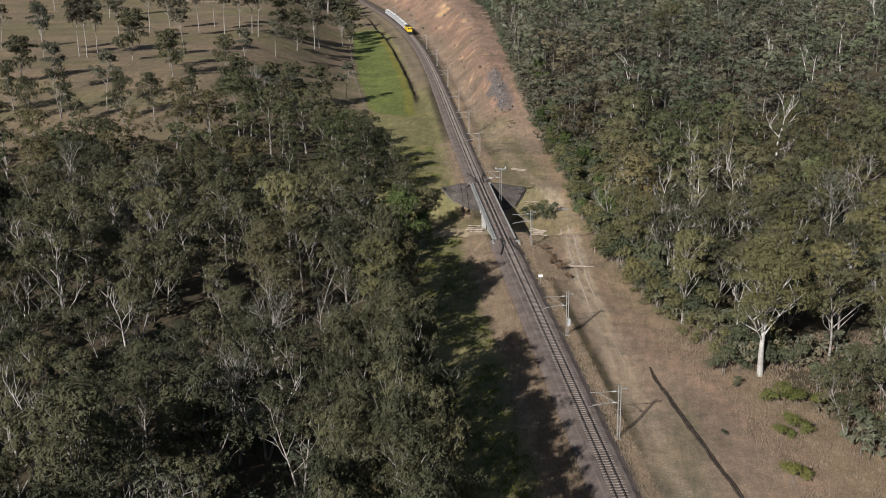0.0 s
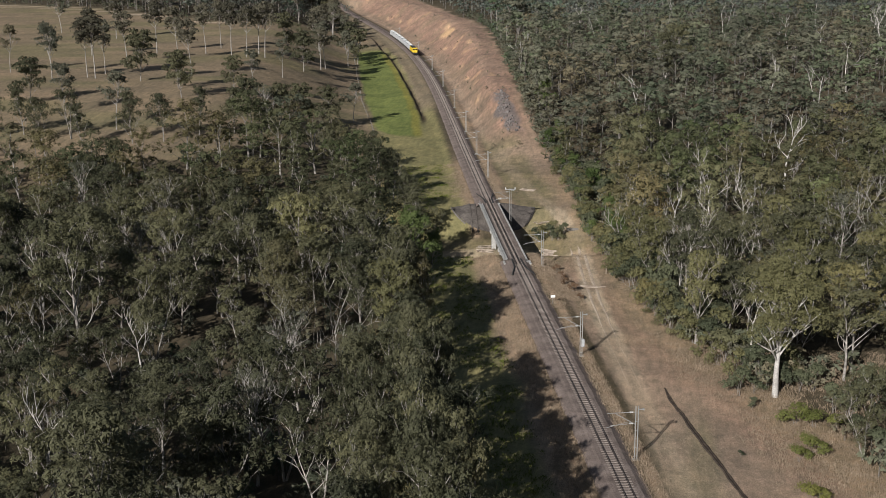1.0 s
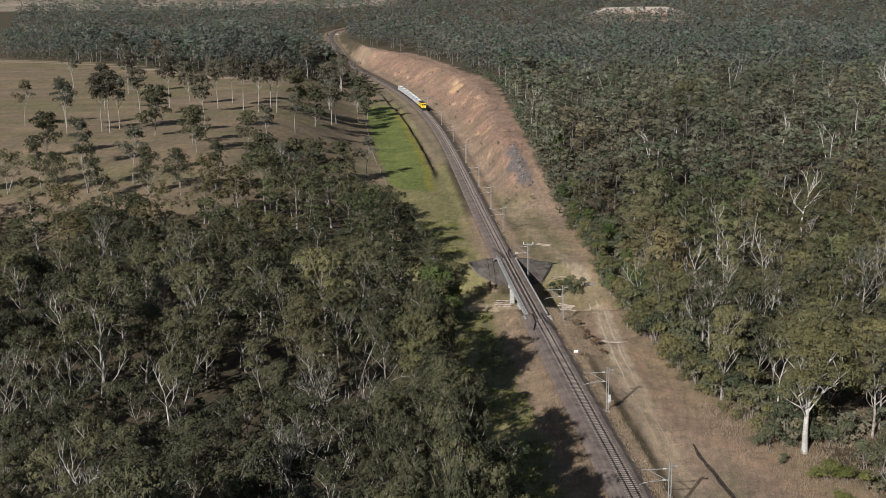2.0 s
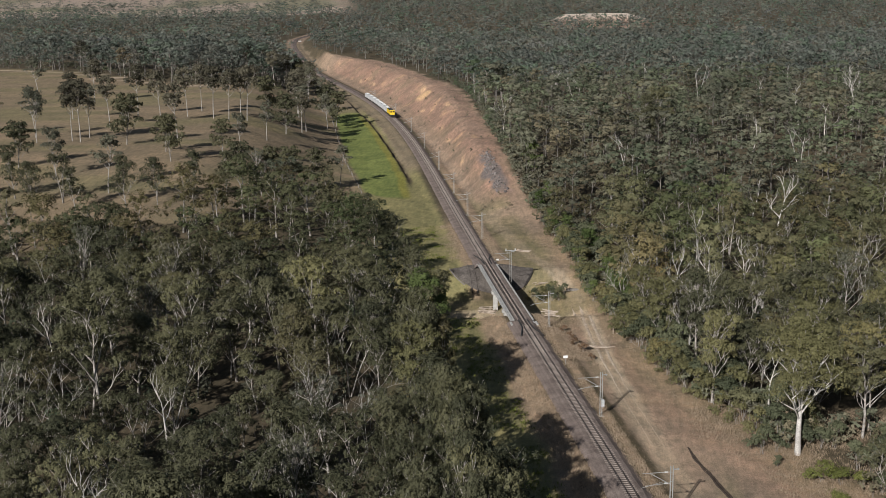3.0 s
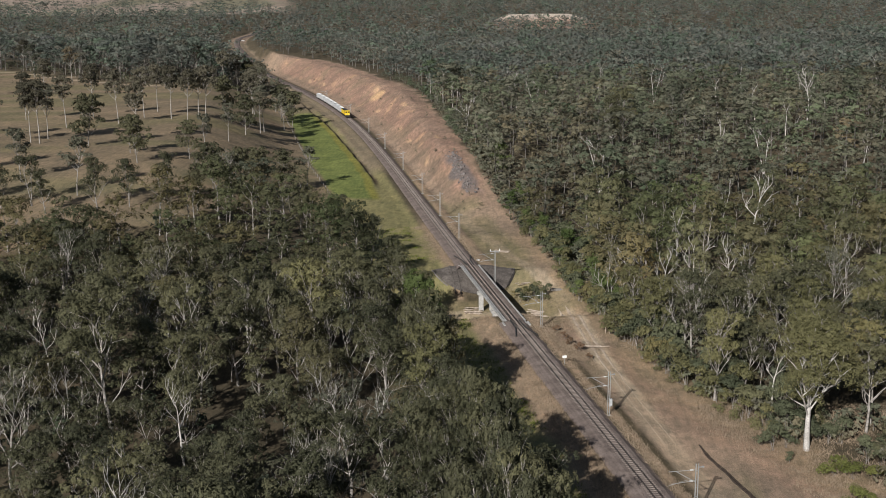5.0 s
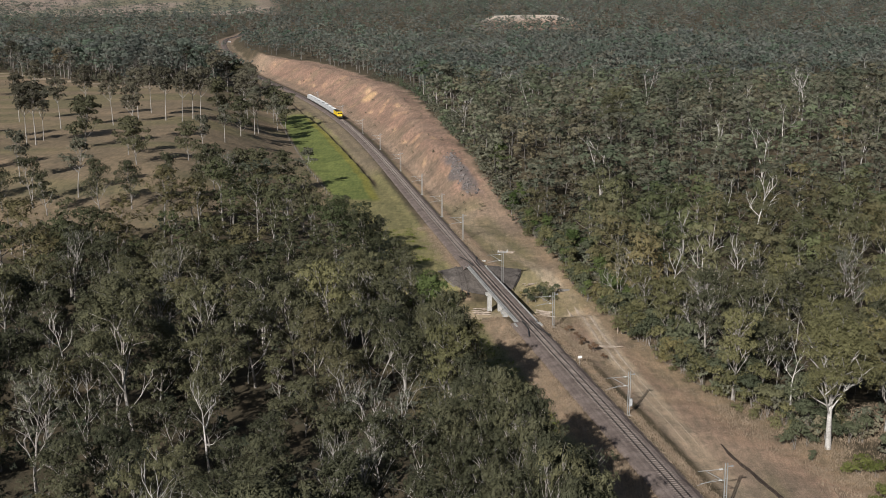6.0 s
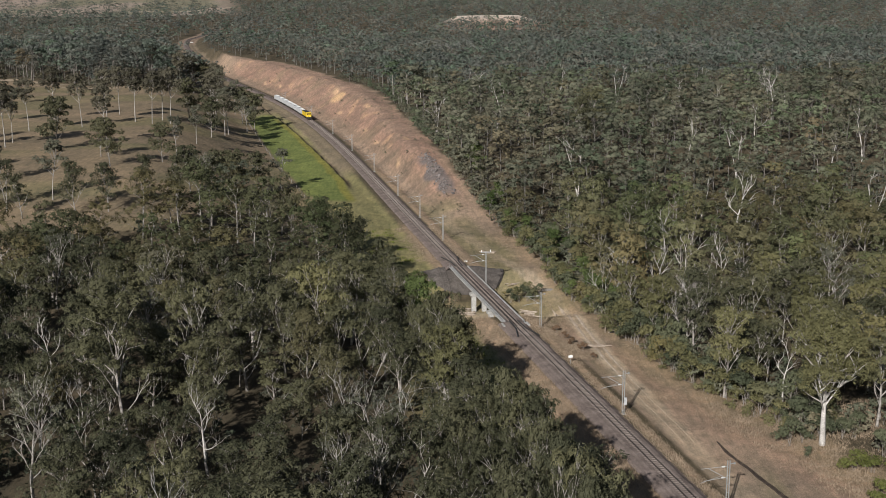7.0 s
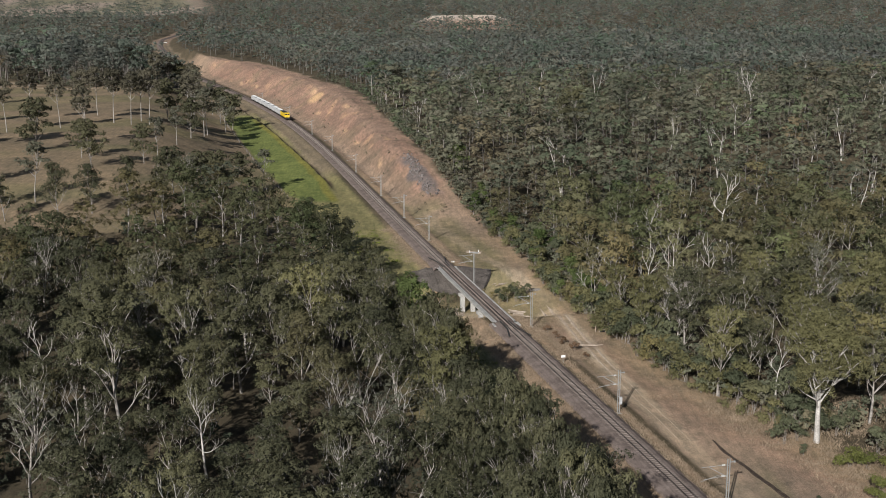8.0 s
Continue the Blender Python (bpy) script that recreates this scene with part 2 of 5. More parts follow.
def land(x, y):
    """Height of the ground."""
    x, y = np.asarray(x, float), np.asarray(y, float)
    u = x - track_x(y)
    tz = track_z(y) - 0.8 - 0.8 * bank(y) * smooth(40, 220, np.abs(u))
    # the right: level at first, then a cutting with a wooded top
    rise = smooth(325, 430, y) * (11 + 4 * smooth(480, 700, y) - 2 * smooth(850, 1000, y)) * (1 - 0.7 * smooth(1050, 1250, y))
    width = wood_edge(y) - 2
    z = tz + smooth(7, np.maximum(width - 7, 20), u) * rise
    z = z + smooth(60, 260, u) * (4 * smooth(200, 500, y))
    # the left: a paddock on a low hill
    hill = smooth(-30, -92, u) * (4 + 11.5 * smooth(230, 390, y)) * smooth(120, 300, y)
    z = z + hill * (1 - 0.5 * smooth(950, 1300, y))
    # towards the horizon
    low = 1 - smooth(-120, 120, x + 0.17 * y)
    far = smooth(1300, 2300, y) * (24 - 12 * low) + smooth(2300, 4300, y) * 45 + 12 * low * smooth(2450, 3500, y)
    z = z + far * (1 - smooth(60, 12, np.abs(u)) * (1 - smooth(1500, 1700, y)))
    # a bare earth bank far off in the wood
    z = z + 14.5 * smooth(1538, 1556, y) * (1 - smooth(1566, 1610, y)) * smooth(4, 26, x) * (1 - smooth(136, 158, x))
    # the creek under the bridge
    d = np.abs(y - creek_y(u))
    depth = 5.6 - 4.0 * smooth(9, 24, u) + 0.6 * smooth(-20, -60, u)
    z = z - depth * (1 - smooth(12, 25, d)) * (1 - smooth(60, 150, np.abs(u)))
    # small unevenness away from the formation
    away = smooth(4.5, 9, np.abs(u))
    z = z + away * (0.25 * vnoise(x, y, 9, 1) + 0.12 * vnoise(x, y, 3.3, 2)) - 0.5 * smooth(5, 8, np.abs(u)) * smooth(60, 40, np.abs(u))
    # the ditch beside the green pasture, steep on the pasture's side
    g = u - green_side(y)
    z = z + smooth(405, 430, y) * (1 - smooth(740, 800, y)) * (0.5 * smooth(-14, -1, g) * (1 - smooth(0.2, 1.4, g)) - (1.0 + 0.5 * vnoise(x, y, 17, 33)) * smooth(0.2, 1.4, g) * (1 - smooth(2.0, 5.5, g)))
    # gullies and ledges on the cutting
    face = smooth(9, 16, u) * (1 - smooth(width - 6, width + 2, u)) * smooth(340, 420, y) * (1 - smooth(1000, 1100, y))
    return z + face * (1.0 * vnoise(x + 0.3 * y, y, 19, 3) + 0.45 * vnoise(x, y, 6, 4))


def land_at(x, y):
    return float(land(np.array([x]), np.array([y]))[0])


# ---------- mesh helpers ----------
def part(name, bm, mat, parent=None, label=""):
    """Links a bmesh as one mesh object, under its thing if one is given."""
    me = bpy.data.meshes.new(name)
    bm.to_mesh(me)
    bm.free()
    me.materials.append(mat)
    ob = new(name, me)
    if parent is not None:
        ob.parent = parent
    return tagged(ob, label)


def mesh_from(name, verts, quads, mats, index=None, smooth_all=False, tris=None):
    """A mesh of quads, and then triangles, from arrays. index: which material, face by face."""
    verts = np.asarray(verts, np.float32)
    quads = np.asarray(quads, np.int32).reshape(-1, 4)
    tris = np.zeros((0, 3), np.int32) if tris is None else np.asarray(tris, np.int32).reshape(-1, 3)
    loops = np.concatenate([quads.ravel(), tris.ravel()])
    total = np.r_[np.full(len(quads), 4, np.int32), np.full(len(tris), 3, np.int32)].astype(np.int32)
    me = bpy.data.meshes.new(name)
    me.vertices.add(len(verts))
    me.vertices.foreach_set("co", verts.ravel())
    me.loops.add(len(loops))
    me.loops.foreach_set("vertex_index", loops)
    me.polygons.add(len(total))
    me.polygons.foreach_set("loop_start", (np.cumsum(total) - total).astype(np.int32))
    me.polygons.foreach_set("loop_total", total)
    for m in mats:
        me.materials.append(m)
    if index is not None:
        me.polygons.foreach_set("material_index", np.asarray(index, np.int32))
    me.polygons.foreach_set("use_smooth", np.full(len(total), smooth_all))
    me.update()
    me.validate()
    return me


def box(bm, x0, y0, z0, x1, y1, z1, bevel=0.0, turn=None):
    r = bmesh.ops.create_cube(bm, size=1.0)
    vs = r["verts"]
    bmesh.ops.scale(bm, vec=(x1 - x0, y1 - y0, z1 - z0), verts=vs)
    bmesh.ops.translate(bm, vec=((x0 + x1) / 2, (y0 + y1) / 2, (z0 + z1) / 2), verts=vs)
    if bevel:
        es = list({e for v in vs for e in v.link_edges})
        bmesh.ops.bevel(bm, geom=es, offset=bevel, segments=2, affect="EDGES", profile=0.5)
    if turn is not None:
        bmesh.ops.transform(bm, matrix=turn, verts=vs if not bevel else bm.verts)


def rod(bm, a, b, r0, r1=None, sides=8):
    a, b = Vector(a), Vector(b)
    d = b - a
    m = Matrix.Translation((a + b) / 2) @ d.to_track_quat("Z", "Y").to_matrix().to_4x4()
    bmesh.ops.create_cone(bm, cap_ends=True, segments=sides, radius1=r0, radius2=r0 if r1 is None else r1, depth=d.length, matrix=m)


def empty(name, x, y, z, turn=0.0):
    ob = new(name)
    ob.matrix_world = pose(x, y, z, 0, 0, turn)
    return ob


def heading(y):
    """The railway's turn at y, in degrees, for things built along +y."""
    dx = float(track_x(y + 1) - track_x(y - 1)) / 2
    return -math.degrees(math.atan(dx))


def along(y, u=0.0, dz=0.0):
    """A place u metres right of the rails."""
    a = radians(heading(y))
    return Vector((float(track_x(y)) + u * math.cos(a), y + u * math.sin(a), float(track_z(y)) + dz))


def sweep(name, profile, y0, y1, step, mat, bump_by=0.0, closed=False):
    """Carries a profile of (u, z) along the railway."""
    ys = np.arange(y0, y1 + step * 0.5, step)
    a = np.radians([heading(y) for y in ys])
    x, z = track_x(ys), track_z(ys)
    p = np.array(profile, float)
    vs = np.empty((len(ys), len(p), 3))
    vs[:, :, 0] = x[:, None] + p[None, :, 0] * np.cos(a)[:, None]
    vs[:, :, 1] = ys[:, None] + p[None, :, 0] * np.sin(a)[:, None]
    vs[:, :, 2] = z[:, None] + p[None, :, 1]
    if bump_by:
        vs[:, :, 2] += bump_by * vnoise(vs[:, :, 0], vs[:, :, 1], 0.9, 9)
        vs[:, :, 0] += bump_by * 1.5 * vnoise(vs[:, :, 0], vs[:, :, 1], 2.3, 8)
    n, k = len(p), np.arange(len(ys) - 1)[:, None]
    j = np.arange(n if closed else n - 1)[None, :]
    jn = (j + 1) % n
    q = np.stack([k * n + j, k * n + jn, (k + 1) * n + jn, (k + 1) * n + j], -1).reshape(-1, 4)
    return mesh_from(name, vs.reshape(-1, 3), q, [mat])


# ---------- ground ----------
def growing(start, step, grow, end):
    out, v, s = [], start, step
    while v < end:
        v += s
        s *= grow
        out.append(v)
    return out


def build_ground():
    side = growing(44.8, 1.0, 1.13, 3200)
    us = np.array([-v for v in reversed(side)] + list(np.arange(-44.8, 45.0, 0.8)) + side)
    ys = np.array([-v for v in reversed(growing(-50, 6, 1.3, 1800))] + list(np.arange(56, 420, 1.0)) + growing(420, 1.3, 1.013, 4700))
    Y, U = np.meshgrid(ys, us, indexing="ij")
    X = track_x(Y) + U
    Z = land(X, Y)
    Z = np.where(np.abs(U) < 6, np.minimum(Z, track_z(Y) - 0.75), Z)
    nu = len(us)
    k, j = np.arange(len(ys) - 1)[:, None], np.arange(nu - 1)[None, :]
    q = np.stack([k * nu + j, k * nu + j + 1, (k + 1) * nu + j + 1, (k + 1) * nu + j], -1).reshape(-1, 4)
    me = mesh_from("ground", np.stack([X, Y, Z], -1).reshape(-1, 3), q, [M["ground"]], None, True)
    # zones of the plan: what grows or lies where
    w = 3.0 * vnoise(X, Y, 11, 5) + 1.5 * vnoise(X, Y, 4, 6)
    litter, paddock, green, dry = (0.085, 0.070, 0.048), (0.200, 0.156, 0.107), (0.150, 0.176, 0.058), (0.312, 0.230, 0.160)
    mown, wheel, cut, ochre = (0.275, 0.204, 0.153), (0.345, 0.272, 0.195), (0.255, 0.166, 0.128), (0.40, 0.258, 0.170)
    col = np.empty(X.shape + (3,))
    col[:] = litter

    def lay(mask, c):
        col[:] = col * (1 - mask[..., None]) + np.array(c) * mask[..., None]

    top = left_wood_top(X)
    lay(smooth(-6, 8, Y - top + w) * smooth(-8, -16, U) * (1 - smooth(-2, 10, Y - crest_y(X) + w)), paddock)
    hill = smooth(-6, 8, Y - top + w) * smooth(-8, -16, U) * (1 - smooth(-2, 10, Y - crest_y(X) + w))
    lay(hill * 0.6 * smooth(-0.1, 0.5, vnoise(X, Y * 2.2, 46, 14)), (0.165, 0.150, 0.082))
    lay(hill * 0.5 * smooth(0.2, 0.7, vnoise(X, Y * 1.6, 21, 15)), (0.270, 0.200, 0.138))
    edge = wood_edge(Y)
    lay(smooth(-34, -24, U + 0.5 * w) * (1 - smooth(-7, -4, U)) * (1 - smooth(680, 720, Y)), (0.205, 0.185, 0.092))
    lay(smooth(4, 6, U) * (1 - smooth(-2, 3, U - edge + w)) * (1 - smooth(1050, 1150, Y)), mown)
    # golden grass on the shoulders and along the wood
    lay(smooth(3.0, 4.0, U) * (1 - smooth(5.5, 7.5, U + 0.3 * w)) * (1 - smooth(420, 520, Y)), dry)
    lay(smooth(-11, -8, U + 0.4 * w - 4.5 * smooth(225, 285, Y)) * (1 - smooth(-4.0, -2.8, U)) * (1 - smooth(300, 380, Y)), dry)
    lay(0.85 * smooth(-9, -5, U - edge + w) * (1 - smooth(2, 6, U - edge + w)) * (1 - smooth(300, 340, Y)), (0.262, 0.198, 0.132))
    # patches of short green and of bare soil in the cleared strip
    strip_mask = smooth(6, 8, U) * (1 - smooth(-9, -4, U - edge)) * (1 - smooth(350, 400, Y))
    lay(strip_mask * 0.55 * smooth(0.0, 0.6, vnoise(X * 1.6, Y * 0.5, 8, 16)), (0.185, 0.168, 0.092))
    lay(strip_mask * 0.6 * smooth(0.2, 0.8, vnoise(X * 2.0, Y * 0.4, 9, 17)), (0.30, 0.235, 0.175))
    # dark ditch line along the shoulder: the tall grass's shade painted into the ground
    lay(0.95 * (1 - smooth(0.45, 1.2, np.abs(U - 5.8 - 0.12 * w))) * (1 - smooth(180, 210, Y)), (0.085, 0.070, 0.045))
    # more olive grass, and reddish soil before the wood
    lay(strip_mask * 0.8 * smooth(205, 225, Y) * smooth(-0.7, 0.1, vnoise(X, Y, 13, 24)), (0.195, 0.170, 0.095))
    lay(0.7 * smooth(-13, -8, U - edge + 0.6 * w) * (1 - smooth(-6, -2, U - edge + 0.6 * w)) * (1 - smooth(215, 240, Y)), (0.275, 0.190, 0.142))
    # wheel tracks on the service road
    road = np.interp(Y, [60, 100, 140, 195, 221, 252, 267, 273, 284, 296, 323, 346, 400], [6.5, 7.0, 8.8, 12.2, 14.9, 18.0, 18.6, 16.8, 14.5, 13.1, 11.2, 10.3, 8.5])
    for off in (-1.05, 1.05):
        lay((0.30 + 0.6 * smooth(155, 185, Y)) * (1 - smooth(0.45, 1.15, np.abs(U - road - off + 0.08 * w))) * (1 - smooth(250, 300, Y)), (0.46, 0.375, 0.28))
    lay(0.45 * (1 - smooth(1.2, 3.2, np.abs(U - road + w * 0.3))) * (1 - smooth(330, 380, Y)), wheel)
    lay(0.75 * (1 - smooth(1, 3, np.abs(U - road + w * 0.3))) * smooth(238, 246, Y) * (1 - smooth(256, 264, Y)), (0.46, 0.36, 0.27))
    # green pasture beside the line
    gl, gr = np.interp(Y, [376, 395, 474, 560, 640, 700], [-17, -29, -34, -36, -35.5, -33]), green_side(Y)
    lay(smooth(-1, 1, U - gl + 0.2 * w) * (1 - smooth(-1.5, 0.5, U - gr)) * smooth(376, 388, Y) * (1 - smooth(670, 700, Y + w)), green)
    lay(0.8 * (1 - smooth(0.8, 2.4, np.abs(U - gr + 1.6 + 0.15 * w))) * smooth(376, 388, Y) * (1 - smooth(640, 690, Y)), (0.215, 0.195, 0.05))
    lay(smooth(-13, -10, U + 0.3 * w) * (1 - smooth(-4.5, -3.0, U)) * smooth(430, 470, Y) * (1 - smooth(900, 1000, Y)), (0.205, 0.165, 0.115))
    # ditch floor: dark soil with part of the ditch's shade put into its colour
    lay((1 - smooth(0.5, 1.4, np.abs(U - gr - 1.4 + 0.1 * w))) * smooth(405, 430, Y) * (1 - smooth(760, 800, Y)), (0.085, 0.065, 0.045))
    # bare cutting with ochre scars and a grey rock face
    face = smooth(9, 13, U + 0.5 * w) * (1 - smooth(-5, 1, U - edge + 0.5 * w)) * smooth(350, 385, Y + w) * (1 - smooth(1015, 1045, Y + w))
    lay(0.9 * face, cut)
    lay(face * 0.6 * smooth(0.0, 0.6, vnoise(X, Y, 23, 12)), (0.300, 0.200, 0.152))
    lay(face * 0.6 * smooth(0.1, 0.6, vnoise(X, Y, 8, 18)), (0.205, 0.158, 0.112))
    lay(face * 0.35 * smooth(0.2, 0.7, vnoise(X * 1.5, Y * 0.6, 5, 19)), (0.330, 0.200, 0.150))
    lay(face * 0.75 * smooth(-16, -11, U - edge + 0.4 * w) * (1 - smooth(-5, -2, U - edge + 0.4 * w)) * smooth(440, 500, Y), (0.262, 0.182, 0.140))
    lay(face * 0.7 * (1 - smooth(12, 17, U + 0.5 * w)), (0.215, 0.165, 0.122))
    lay(face * 0.8 * smooth(0.45, 0.85, vnoise(X + 0.6 * Y, 0.35 * Y - X, 7, 7)) * smooth(12, 18, U) * (1 - smooth(-14, -6, U - edge)), ochre)
    lay(face * (1 - smooth(2.5, 6, np.hypot(U - 25 + w * 0.4, (Y - 700) / 3))), (0.50, 0.335, 0.20))
    lay(face * (1 - smooth(0, 1.6, np.abs(U - 18.5) - 2.2 + 0.5 * w)) * smooth(365, 375, Y) * (1 - smooth(415, 430, Y)), (0.155, 0.13, 0.125))
    # steep raw faces on the cutting
    for fu, fy, ru, ry in ((29, 722, 5.0, 13.0), (17.6, 901, 2.0, 13.0), (19.4, 858, 2.0, 12.0), (17.1, 652, 2.2, 11.0), (14.6, 518, 2.0, 10.0), (16.4, 562, 2.2, 9.0), (12.8, 447, 1.8, 6.0), (22, 478, 2.5, 12.0), (26, 610, 2.5, 10.0)):
        lay(0.8 * (1 - smooth(0.2, 1.0, np.hypot((U - fu + 0.35 * w) / (0.75 * ru), (Y - fy - 2.2 * (U - fu)) / ry))), (0.50, 0.335, 0.215))
    # a pale dirt road along the crest of the paddock
    crest = crest_y(X) - 5
    lay(0.9 * (1 - smooth(2.0, 5.0, np.abs(Y - crest))) * smooth(-205, -225, X), (0.42, 0.34, 0.26))
    lay(0.9 * smooth(1015, 1050, Y) * (1 - smooth(8, 12, np.abs(U) + 0.6 * w)) * (1 - smooth(1650, 1750, Y)), (0.205, 0.162, 0.118))
    lay(0.9 * smooth(1300, 1340, Y) * (1 - smooth(8, 13, np.abs(U) + 0.6 * w)) * (1 - smooth(1650, 1750, Y)), (0.235, 0.172, 0.132))
    # creek bed
    lay((1 - smooth(7, 13, np.abs(Y - creek_y(U)) + 0.5 * w)) * (1 - smooth(14, 30, np.abs(U))), (0.215, 0.178, 0.105))
    lay(0.9 * (1 - smooth(2, 5, np.abs(Y - creek_y(U) + 3) + w)) * (1 - smooth(6, 13, U)) * smooth(-26, -12, U), (0.38, 0.31, 0.22))
    # distant clearing and farmland
    lay(smooth(1470, 1500, Y) * (1 - smooth(1570, 1590, Y)) * smooth(-5, 10, X) * (1 - smooth(145, 160, X)), (0.29, 0.205, 0.165))
    lay(0.9 * smooth(1553, 1558, Y) * (1 - smooth(1566, 1578, Y)) * smooth(5, 15, X) * (1 - smooth(138, 150, X)), (0.46, 0.41, 0.36))
    farm = smooth(2230, 2330, Y) * (1 - smooth(-60, 60, X + 0.17 * Y))
    lay(farm, (0.30, 0.245, 0.205))
    lay(farm * 0.8 * smooth(-0.1, 0.15, vnoise(X, Y * 0.5, 160, 26)), (0.17, 0.165, 0.11))
    lay(farm * 0.8 * (1 - smooth(10, 22, np.abs(Y - 2720 + 0.12 * (X + 900) + 25 * np.sin(X / 170)))), (0.44, 0.37, 0.29))
    attr = me.color_attributes.new("zone", "FLOAT_COLOR", "POINT")
    rgba = np.ones((col.shape[0] * col.shape[1], 4), np.float32)
    rgba[:, :3] = col.reshape(-1, 3)
    attr.data.foreach_set("color", rgba.ravel())
    return tagged(new("ground", me), "dry grassy ground with leaf litter, bare earth and green pasture", "ground", kind="structure")


ground = build_ground()


# ---------- railway ----------
def build_railway():
    line = tagged(new("railway_track"), "single railway track on dark grey stone ballast", "railway track", kind="structure")
    bed = [(-3.7, -0.95), (-3.0, -0.50), (-2.5, -0.34), (-2.1, -0.28), (-1.75, -0.16), (-1.3, -0.13), (-0.5, -0.14), (0.5, -0.14), (1.3, -0.13), (1.75, -0.16), (2.3, -0.45), (3.0, -0.80)]
    deck = [(-1.74, -0.14), (-1.3, -0.13), (-0.5, -0.14), (0.5, -0.14), (1.3, -0.13), (2.14, -0.14)]
    for prof, y0, y1, step in ((bed, -60, 60, 4.0), (bed, 60, 218.6, 0.7), (deck, 218.0, 272.0, 0.7), (bed, 271.4, 460, 0.7), (bed, 460, 1800, 4.0)):
        ob = new("ballast_bed", sweep("ballast_bed", prof, y0, y1, step, M["ballast"], 0.05 if step < 1 else 0.0))
        ob.parent = line
    for side in (-1, 1):
        c = side * 0.57
        prof = [(c - 0.075, -0.16), (c - 0.075, -0.14), (c - 0.012, -0.12), (c - 0.012, -0.04), (c - 0.036, -0.035), (c - 0.036, 0.0), (c + 0.036, 0.0), (c + 0.036, -0.035), (c + 0.012, -0.04), (c + 0.012, -0.12), (c + 0.075, -0.14), (c + 0.075, -0.16)]
        ob = new("rail", sweep("rail", prof, -60, 520, 2.0, M["rail"], closed=True))
        ob.parent = line
        top = new("rail_head", sweep("rail_head", [(c - 0.030, 0.004), (c + 0.030, 0.004)], -60, 520, 2.0, M["railtop"]))
        top.parent = ob
        # dark strip along each rail: stained ballast plus the rail's shade, as colour
        pad = new("stain_shade_strip", sweep("stain_shade_strip", [(c - 0.17, -0.105), (c - 0.05, -0.085), (c + 0.05, -0.085), (c + 0.17, -0.105)], 60, 700, 1.4, M["fouled_shade"], 0.02))
        pad.parent = line
        ob = new("rail", sweep("rail", prof, 520, 1750, 8.0, M["rail"], closed=True))
        ob.parent = line
    bm = bmesh.new()
    box(bm, -1.08, -0.125, -0.12, 1.08, 0.125, 0.09)
    for v in bm.verts:
        if v.co.z > 0:
            v.co.y *= 0.8
            if abs(v.co.x) < 0.3:
                v.co.z -= 0.03
    first = part("sleeper", bm, M["sleeper"], line)
    first.matrix_world = pose(*along(96, 0, -0.17), 0, 0, heading(96))
    mesh = first.data
    for i in range(1, 300):
        y = 96 + 0.68 * i
        ob = new("sleeper", mesh)
        ob.parent = line
        ob.matrix_world = pose(*along(y, random.uniform(-0.02, 0.02), -0.17 + random.uniform(-0.01, 0.01)), 0, 0, heading(y) + random.uniform(-0.5, 0.5))
    base = np.array([v.co for v in mesh.vertices])
    faces = np.array([list(p.vertices) for p in mesh.polygons])
    vs, fs = [], []
    for i in range(520):
        y = 96 + 0.68 * (300 + i)
        vs.append(base @ np.array(pose(0, 0, 0, 0, 0, heading(y)).to_3x3()).T + np.array(along(y, 0, -0.17)))
        fs.append(faces + len(base) * i)
    ob = new("sleepers_beyond", mesh_from("sleepers_beyond", np.concatenate(vs), np.concatenate(fs), [M["sleeper"]]))
    ob.parent = line
    tagged(ob, kind="stuff")
    return line


railway = build_railway()


# ---------- trees ----------
def tube(V, F, pts, radii, sides):
    n0 = len(V)
    for i, (p, r) in enumerate(zip(pts, radii)):
        d = (pts[min(i + 1, len(pts) - 1)] - pts[max(i - 1, 0)]).normalized()
        a = d.orthogonal().normalized()
        b = d.cross(a)
        for k in range(sides):
            w = 2 * math.pi * k / sides
            V.append(p + a * (r * math.cos(w)) + b * (r * math.sin(w)))
    for i in range(len(pts) - 1):
        for k in range(sides):
            q = n0 + i * sides
            F.append((q + k, q + (k + 1) % sides, q + sides + (k + 1) % sides, q + sides + k))


def bough(rng, start, way, length, r0, r1, bits, droop=0.0, wander=0.22):
    pts, radii, p, d = [start.copy()], [r0], start.copy(), way.normalized()
    for i in range(bits):
        d = (d + Vector((rng.uniform(-1, 1), rng.uniform(-1, 1), rng.uniform(-0.6, 0.8))) * wander + Vector((0, 0, -droop))).normalized()
        p = p + d * (length / bits)
        pts.append(p.copy())
        radii.append(r0 + (r1 - r0) * (i + 1) / bits)
    return pts, radii


